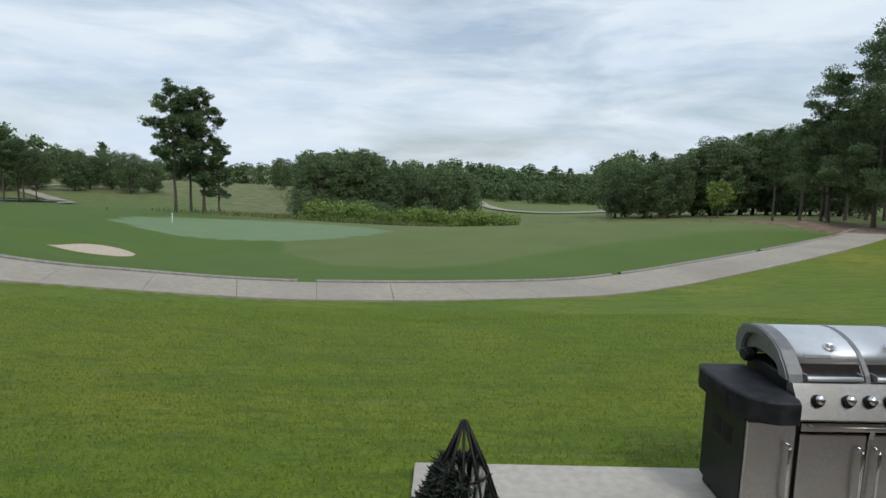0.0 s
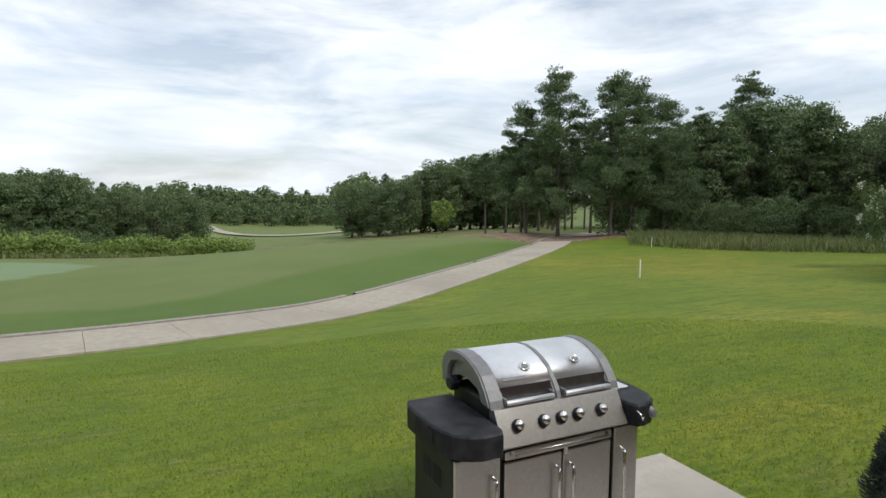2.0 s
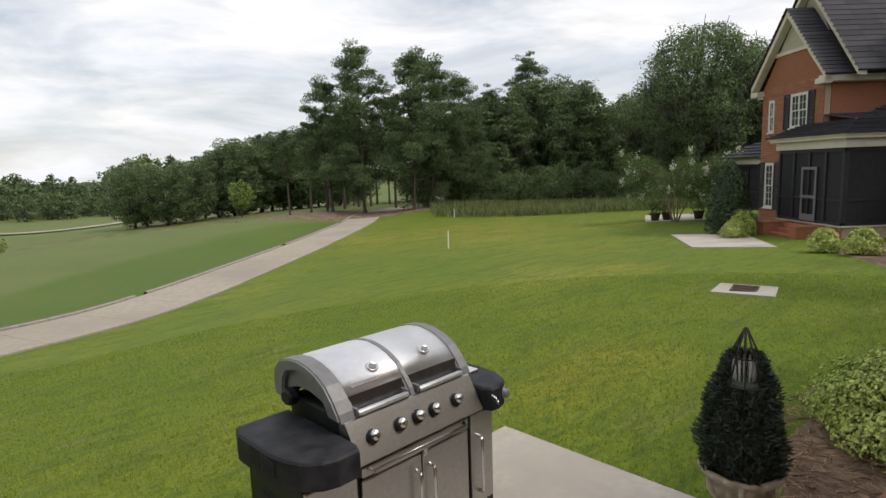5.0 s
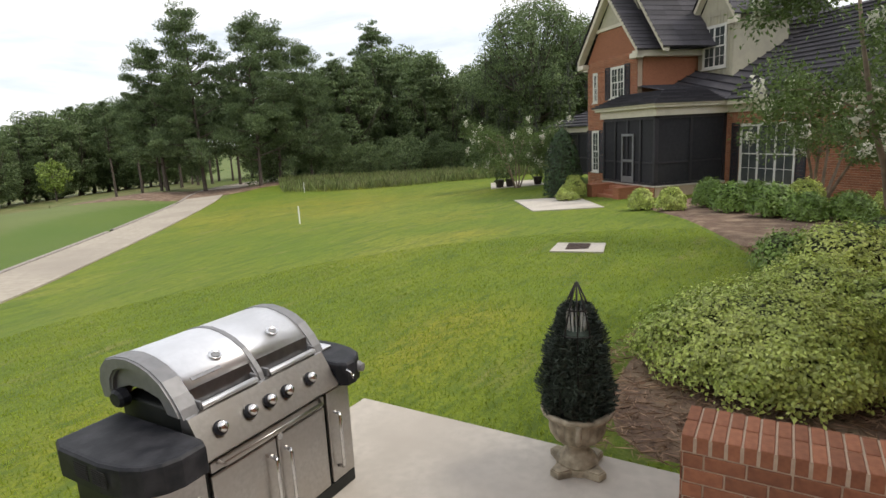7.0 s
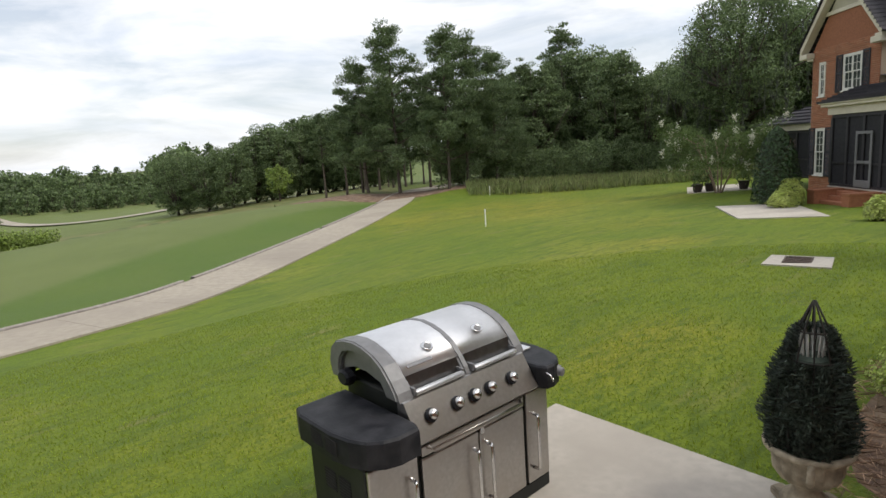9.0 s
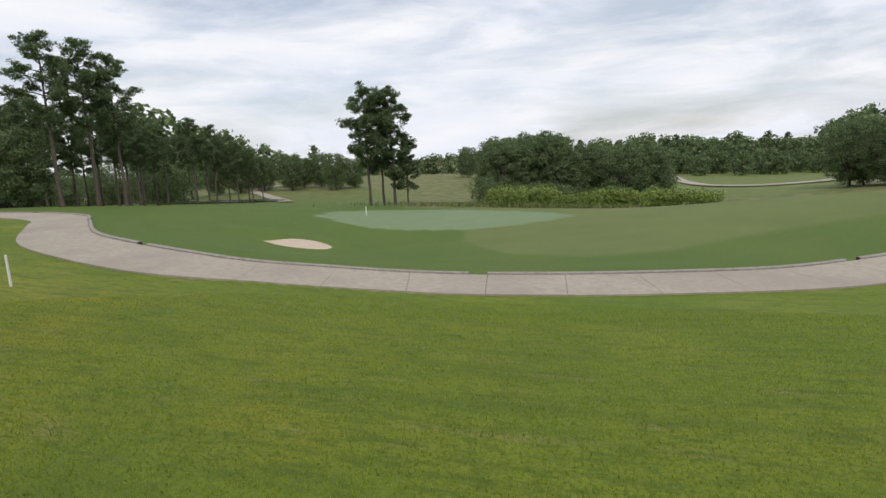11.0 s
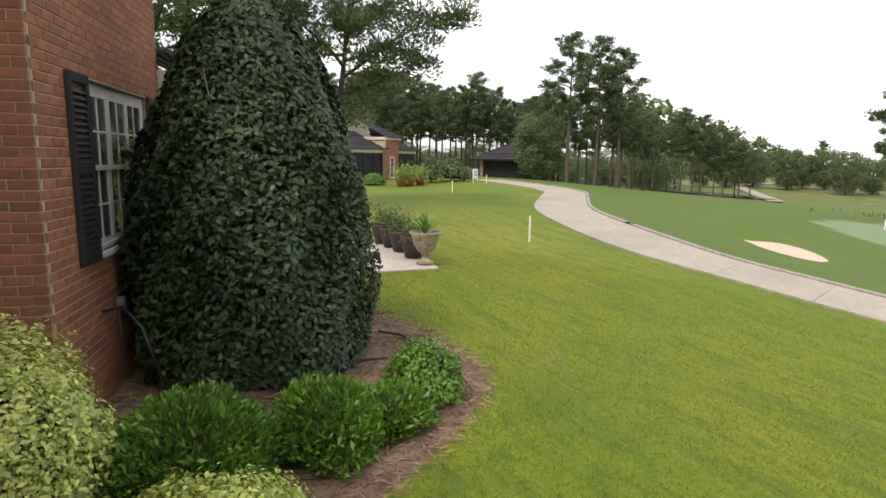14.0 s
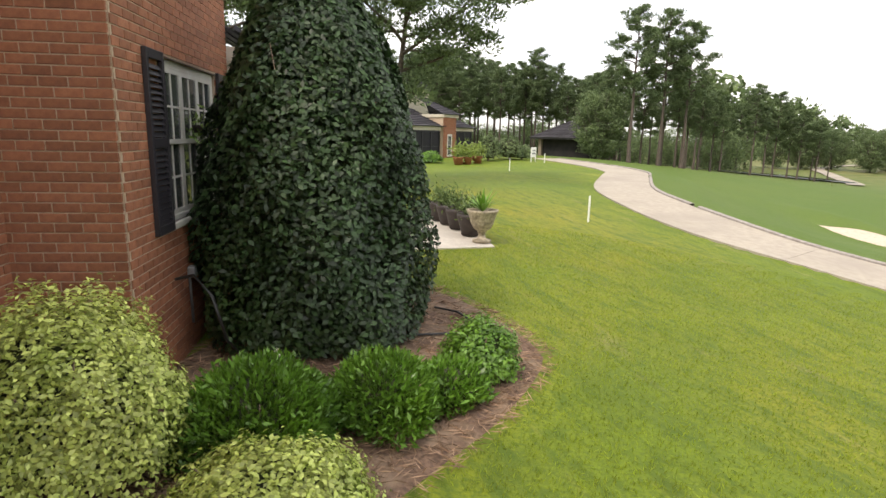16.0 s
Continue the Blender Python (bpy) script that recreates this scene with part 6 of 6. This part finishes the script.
# porch shade painted as a near-black panel
part("porch_back", boxes(((-7.4, -2.2, 0), (-3.32, -2.0, 3.0))), M["dark"], face, "near-black panel painted as unlit porch depth")
shingle_slope(face, (-7.6, 0.72, 3.30), (-3.32, 0.72, 3.30), (-3.32, -2.0, 4.3), (-7.6, -2.0, 4.3), 9)
part("spigot", boxes(((-1.35, 0.02, 0.78), (-1.25, 0.10, 0.90)), bevel=0.02), M["castgrey"], face, "grey outdoor tap box")
tube("downpipe", [(-1.3, 0.03, 0.8), (-1.3, 0.04, 0.3)], 0.015, M["castgrey"], face, "grey conduit")

hose = thing("garden_hose", (0, 0, 0), "black garden hose looped from the wall across the pine straw", "hose")
tube("hose_line", [(-5.2, 0.40, 0.62), (-5.15, 0.55, 0.66), (-5.0, 0.70, 0.50), (-4.95, 0.80, 0.1), (-5.2, 1.0, -0.25), (-5.6, 2.6, -0.27), (-5.5, 3.2, -0.27), (-5.75, 3.55, -0.27), (-6.2, 3.5, -0.26), (-6.5, 3.3, -0.27)], 0.014, M["hose"], hose)
plant = thing("hanging_basket", (-6.55, 0.62, 1.95), "small dark hanging basket with trailing leaves before the window", "plant")
rngp = np.random.default_rng(5)
part("basket", lathe([(0.05, -0.06), (0.09, 0.0), (0.09, 0.02)], 14), M["pot"], plant)
leaf_mesh("foliage", rngp.normal(0, 1, (160, 3)) * (0.14, 0.12, 0.12), rngp.normal(0, 1, (160, 3)), 0.07, 0.03, M["l_boxd"], plant, rng=rngp)
tube("bracket", [(0, 0, 0), (0, -0.25, 0.05)], 0.006, M["wire"], plant)

# ---------------------------------------------------------------- porch steps, cheek wall and posts
CAPZ, CX0, CX1, CY0, CY1 = 0.27, 3.80, 4.15, -0.12, 1.59
cheek = tagged(new("cheek_wall"), "low red brick cheek wall with a rowlock cap beside the porch steps", "brick wall")
west = framed("face", CX0, 0, 0, 90)
west.parent = cheek
west["label"] = "brick side"
brick_face(west, CY0 - 0.02, CY1, PZ, CAPZ - 0.10, 0.0, near=(-9, 9, -9, 9), limit=150, back=0.19)
north = framed("face", 0, CY1, 0, 0)
north.parent = cheek
north["label"] = "brick end"
brick_face(north, CX0, CX1, PZ, CAPZ - 0.10, 0.0, near=(-9, 9, -9, 9), limit=60, back=0.19)
east = framed("face", CX1, 0, 0, -90)
east.parent = cheek
east["label"] = "brick side"
brick_face(east, -CY1, -CY0, PZ, CAPZ - 0.10, 0.0, back=0.19)


def rowlock(parent, x0, x1, y0, y1, ztop, rows=2, end=True):
    """Bricks on edge, side by side along y, in rows across x, on a mortar bed."""
    pitch = 0.0757
    n = int(round((y1 - y0) / pitch))
    p = (y1 - y0) / n
    w = (x1 - x0) / rows
    me = brick_mesh("brick", w - 0.011, p - 0.011, 0.098, M["brick"])
    for i in range(n):
        for r in range(rows):
            o = new("brick", me)
            o.parent = parent
            o.location = (x0 + (r + 0.5) * w, y0 + (i + 0.5) * p, ztop - 0.049 + random.uniform(-0.0015, 0.0015))
            o.rotation_euler = (0, 0, radians(random.uniform(-0.6, 0.6)))
    part("mortar", boxes(((x0 + 0.006, y0 + 0.006, ztop - 0.097), (x1 - 0.006, y1 - 0.006, ztop - 0.008))), M["mortar"], parent)


cap = new("cap")
cap.parent = cheek
cap["label"] = "rowlock brick cap"
rowlock(cap, CX0 - 0.018, CX1 + 0.018, CY0, CY1 + 0.018, CAPZ)

steps = tagged(new("stairs"), "brick porch steps with rowlock treads", "steps", kind="structure")
for sy, sz in ((0.95, -0.10), (0.62, 0.075)):
    tread = new("step")
    tread.parent = steps
    rowlock(tread, 3.38, 3.775, CY0, sy, sz)
    part("riser", boxes(((2.2, CY0, PZ), (3.775, sy - 0.01, sz - 0.098))), M["mortar"], tread)
    rowlock(tread, 2.2, 3.365, CY0, sy, sz, rows=6)
porch = tagged(new("porch_wall"), "low brick porch wall with a rowlock cap under the black posts", "brick wall")
pf = framed("face", 0, 0.31, 0, 0)
pf.parent = porch
pf["label"] = "brick side"
brick_face(pf, 4.18, 6.3, PZ - 0.05, CAPZ - 0.10, 0.0, near=(4.2, 5.6, -9, 9), limit=120, back=0.3)
pc = framed("cap", 0, 0, 0, 90)
pc.parent = porch
pc["label"] = "rowlock brick cap"
rowlock(pc, -0.05, 0.33, -6.3, -4.18, CAPZ)
part("porch_floor", boxes(((2.2, -3.0, PZ), (9.0, CY0 - 0.02, 0.16))), M["concrete"], porch, "concrete porch floor")


def post(x, y):
    t = thing("porch_post", (x, y, CAPZ), "square black porch post with a moulded base on the brick wall", "post", "porch posts")
    part("shaft", boxes(((-0.10, -0.10, 0.14), (0.10, 0.10, 3.05)), bevel=0.006), M["black"], t)
    b = boxes(((-0.165, -0.165, 0.002), (0.165, 0.165, 0.075)), bevel=0.008)
    box(b, (-0.145, -0.145, 0.075), (0.145, 0.145, 0.105), 0.012)
    box(b, (-0.125, -0.125, 0.105), (0.125, 0.125, 0.15), 0.012)
    part("base", b, M["black"], t, "stepped black base")
    part("capital", boxes(((-0.14, -0.14, 3.0), (0.14, 0.14, 3.12)), bevel=0.01), M["black"], t)
    return t


post(5.04, 0.14)
post(4.12, 0.05)
part("porch_ceiling", boxes(((3.6, -3.0, CAPZ + 3.12), (9.2, 0.4, CAPZ + 3.35))), M["white"], porch, "cream porch beam and soffit")
own = framed("wall_north", 0, -3.0, -0.33, 0)
tagged(own, "red brick back wall of the house", "wall", kind="structure")
part("wall_face", boxes(((-1.0, -0.3, 0), (12.0, 0.0, 5.6))), M["brick_j"], own)

# ---------------------------------------------------------------- pots
def spiky(bmz, n, L, seed, wide=0.045):
    rng = np.random.default_rng(seed)
    v, f = [], []
    for i in range(n):
        a, e = rng.uniform(0, 6.28), rng.uniform(0.35, 1.35)
        d = Vector((math.cos(a) * math.cos(e), math.sin(a) * math.cos(e), math.sin(e)))
        s = Vector((-math.sin(a), math.cos(a), 0)) * wide / 2
        l = L * rng.uniform(0.7, 1.1)
        b = Vector((0, 0, bmz))
        m1, tip = b + d * l * 0.55, b + d * l + Vector((0, 0, -0.12 * l * math.cos(e)))
        k = len(v)
        v += [b - s * 0.5, b + s * 0.5, m1 + s, m1 - s, tip]
        f += [(k, k + 1, k + 2, k + 3), (k + 3, k + 2, k + 4)]
    return v, f


u2 = thing("planter_urn", (-10.92, 5.93, h(-10.92, 5.93) + 0.04), "stone pedestal urn with a spiky green agave", "planter")
part("urn", lathe([(0.20, 0), (0.20, 0.05), (0.10, 0.08), (0.07, 0.16), (0.10, 0.24), (0.19, 0.30), (0.25, 0.42), (0.30, 0.60), (0.34, 0.66), (0.35, 0.70), (0.30, 0.70), (0.27, 0.64)], 28), M["stone"], u2, "", True)
v_, f_ = spiky(0.66, 46, 0.62, 3)
link("leaves", v_, f_, M["l_gard"], u2, "long spiky leaves")
for i, (px, py) in enumerate(((-11.6, 5.95), (-12.35, 5.95), (-12.95, 5.93), (-13.5, 5.9))):
    t = thing("plant_pot", (px, py, h(px, py) + 0.06), "dark brown ribbed pot with a leafy plant on the slab", "plant pot", "row of pots")
    part("pot", lathe([(0.20, 0), (0.25, 0.2), (0.29, 0.36), (0.31, 0.40), (0.32, 0.48), (0.29, 0.48), (0.27, 0.42)], 24), M["pot"], t, "", True)
    r_ = np.random.default_rng(300 + i)
    v_, f_ = spiky(0.44, 26, 0.55, 20 + i, 0.03)
    link("leaves", v_, f_, M["l_wood"], t)
    leaf_mesh("foliage", r_.normal(0, 1, (260, 3)) * (0.16, 0.16, 0.16) + (0, 0, 0.62), r_.normal(0, 1, (260, 3)) + (0, 0, 0.5), 0.11, 0.035, M["l_crepe"], t, rng=r_)
for i, (px, py) in enumerate(((32.1, 16.0), (32.5, 15.5), (33.2, 14.0))):
    t = thing("plant_pot", (px, py, h(px, py) + 0.02), "dark pot with a leafy green plant on the far slab", "plant pot", "pots by the far porch")
    part("pot", lathe([(0.20, 0), (0.28, 0.4), (0.30, 0.45), (0.26, 0.45)], 18), M["pot"], t, "", True)
    r_ = np.random.default_rng(320 + i)
    leaf_mesh("foliage", r_.normal(0, 1, (200, 3)) * (0.2, 0.2, 0.26) + (0, 0, 0.8), r_.normal(0, 1, (200, 3)) + (0, 0, 0.5), 0.2, 0.07, M["l_wood"], t, rng=r_)
for i, (az, d) in enumerate(((67.0, 43), (66.2, 43.5), (65.2, 44.5))):
    px, py = polar(az, d)
    t = thing("plant_pot", (px, py, h(px, py)), "terracotta pot with a leafy plant before the distant house", "plant pot", "pots by the distant house")
    part("pot", lathe([(0.3, 0), (0.42, 0.5), (0.45, 0.55), (0.38, 0.55)], 18), M["terra"], t, "", True)
    r_ = np.random.default_rng(340 + i)
    leaf_mesh("foliage", r_.normal(0, 1, (200, 3)) * (0.3, 0.3, 0.3) + (0, 0, 1.0), r_.normal(0, 1, (200, 3)) + (0, 0, 0.5), 0.3, 0.1, M["l_bright"], t, rng=r_)
for i, (az, d, r, hh) in enumerate(((72.2, 45, 1.0, 1.1), (69.8, 44.2, 0.9, 0.9), (64.2, 47, 0.9, 2.3), (62.2, 49, 1.2, 2.0), (61.0, 50, 1.0, 1.3))):
    x_, y_ = polar(az, d)
    shrub("bush", (x_, y_), r, r, hh, 1200, 0.2, "l_wood" if i > 1 else "l_gard", "rounded green shrub before the distant house", 400 + i, group="shrubs by the distant house")
near_pine = pine("pine_tree", 12.5, 5.0, 0.30, 17, 36000, 0.14, "tall pine with long limbs reaching over the distant house", top_heavy=True, lean=1.5)
place(near_pine, *polar(72.5, 25), 40, 1.0)
again(near_pine, *polar(87, 19), 200, 0.9)

# tall grass at the end of the lawn
rg = np.random.default_rng(8)
az_, d_ = np.radians(rg.uniform(-80, -43, 9000)), rg.uniform(46, 56, 9000)
gx, gy_ = -d_ * np.sin(az_), d_ * np.cos(az_)
gz = height(gx, gy_)
reeds = leaf_mesh("tall_grass", np.stack([gx, gy_, gz + 0.3], 1), np.tile((0, 0, 1.0), (9000, 1)), 0.85, 0.10, M["reed"], rng=rg, jitter=0.25)
tagged(reeds, "tall rough grass at the edge of the woods", "tall grass", kind="stuff")
az_, d_ = np.radians(rg.normal(4, 7.5, 9000)), 60 + np.abs(rg.normal(6, 6, 9000))
gx, gy_ = -d_ * np.sin(az_), d_ * np.cos(az_)
gz = height(gx, gy_)
reeds = leaf_mesh("tall_grass", np.stack([gx, gy_, gz + 0.2], 1), np.tile((0, 0, 1.0), (9000, 1)), 0.55, 0.12, M["reed"], rng=rg, jitter=0.3)
tagged(reeds, "tall wild grass in the rough", "tall grass", kind="stuff")

# blades of the near lawn, and loose needles on the beds
n_ = 260000
r_, a_ = 15 * rg.uniform(0.1, 1, n_) ** 0.62, rg.uniform(-2.0, 1.6, n_)
gx, gy_ = -r_ * np.sin(a_), r_ * np.cos(a_)
dp, _ = near_path(gx, gy_)
BEDS = [[(4.30, -0.5), (4.40, 2.5), (5.4, 2.8), (7.0, 2.5), (8.6, 1.8), (10.2, 1.3), (16, 3.3), (20, 3.5), (16, -6), (6.4, -4)], [(-2.2, 1.0), (-3.05, 2.25), (-3.5, 2.9), (-4.2, 3.65), (-4.8, 4.05), (-6.0, 4.1), (-7.6, 3.8), (-8.8, 2.6), (-5.5, 0.1), (-4.6, -0.9), (-2.2, -0.9)],
        [(-10.6, 3.9), (-10.85, 6.6), (-14.6, 7.2), (-14.3, 4.0)], [(11.2, 5.3), (11.3, 4.1), (12.4, 4.4), (12.4, 5.6)]]
ok = (dp > 1.4) & ~((gx > -0.18) & (gx < 4.31) & (gy_ < 4.25)) & (gy_ > -1.0)
for b_ in BEDS:
    ok &= ~inside(b_, gx, gy_)
gx, gy_ = gx[ok], gy_[ok]
gz = height(gx, gy_)
blades = leaf_mesh("grass", np.stack([gx, gy_, gz + 0.012], 1), np.tile((0, 0, 1.0), (len(gx), 1)), 0.045, 0.007, M["blade"], rng=rg, jitter=0.5)
tagged(blades, "short mown lawn grass blades", "grass", kind="stuff")
sx, sy = [], []
for b_, cnt in ((BEDS[0], 42000), (BEDS[1], 16000)):
    bb = np.array(b_)
    px, py = rg.uniform(bb[:, 0].min(), min(bb[:, 0].max(), 12), cnt), rg.uniform(bb[:, 1].min(), bb[:, 1].max(), cnt)
    k_ = inside(b_, px, py)
    sx.append(px[k_])
    sy.append(py[k_])
sx, sy = np.concatenate(sx), np.concatenate(sy)
u_ = rg.normal(0, 1, (len(sx), 3)) * (1, 1, 0.12)
straw = leaf_mesh("pine_straw", np.stack([sx, sy, height(sx, sy) + 0.045], 1), u_, 0.15, 0.009, M["straw_bit"], rng=rg, jitter=0.05)
tagged(straw, "loose brown pine needles on the beds", "pine straw", kind="stuff")
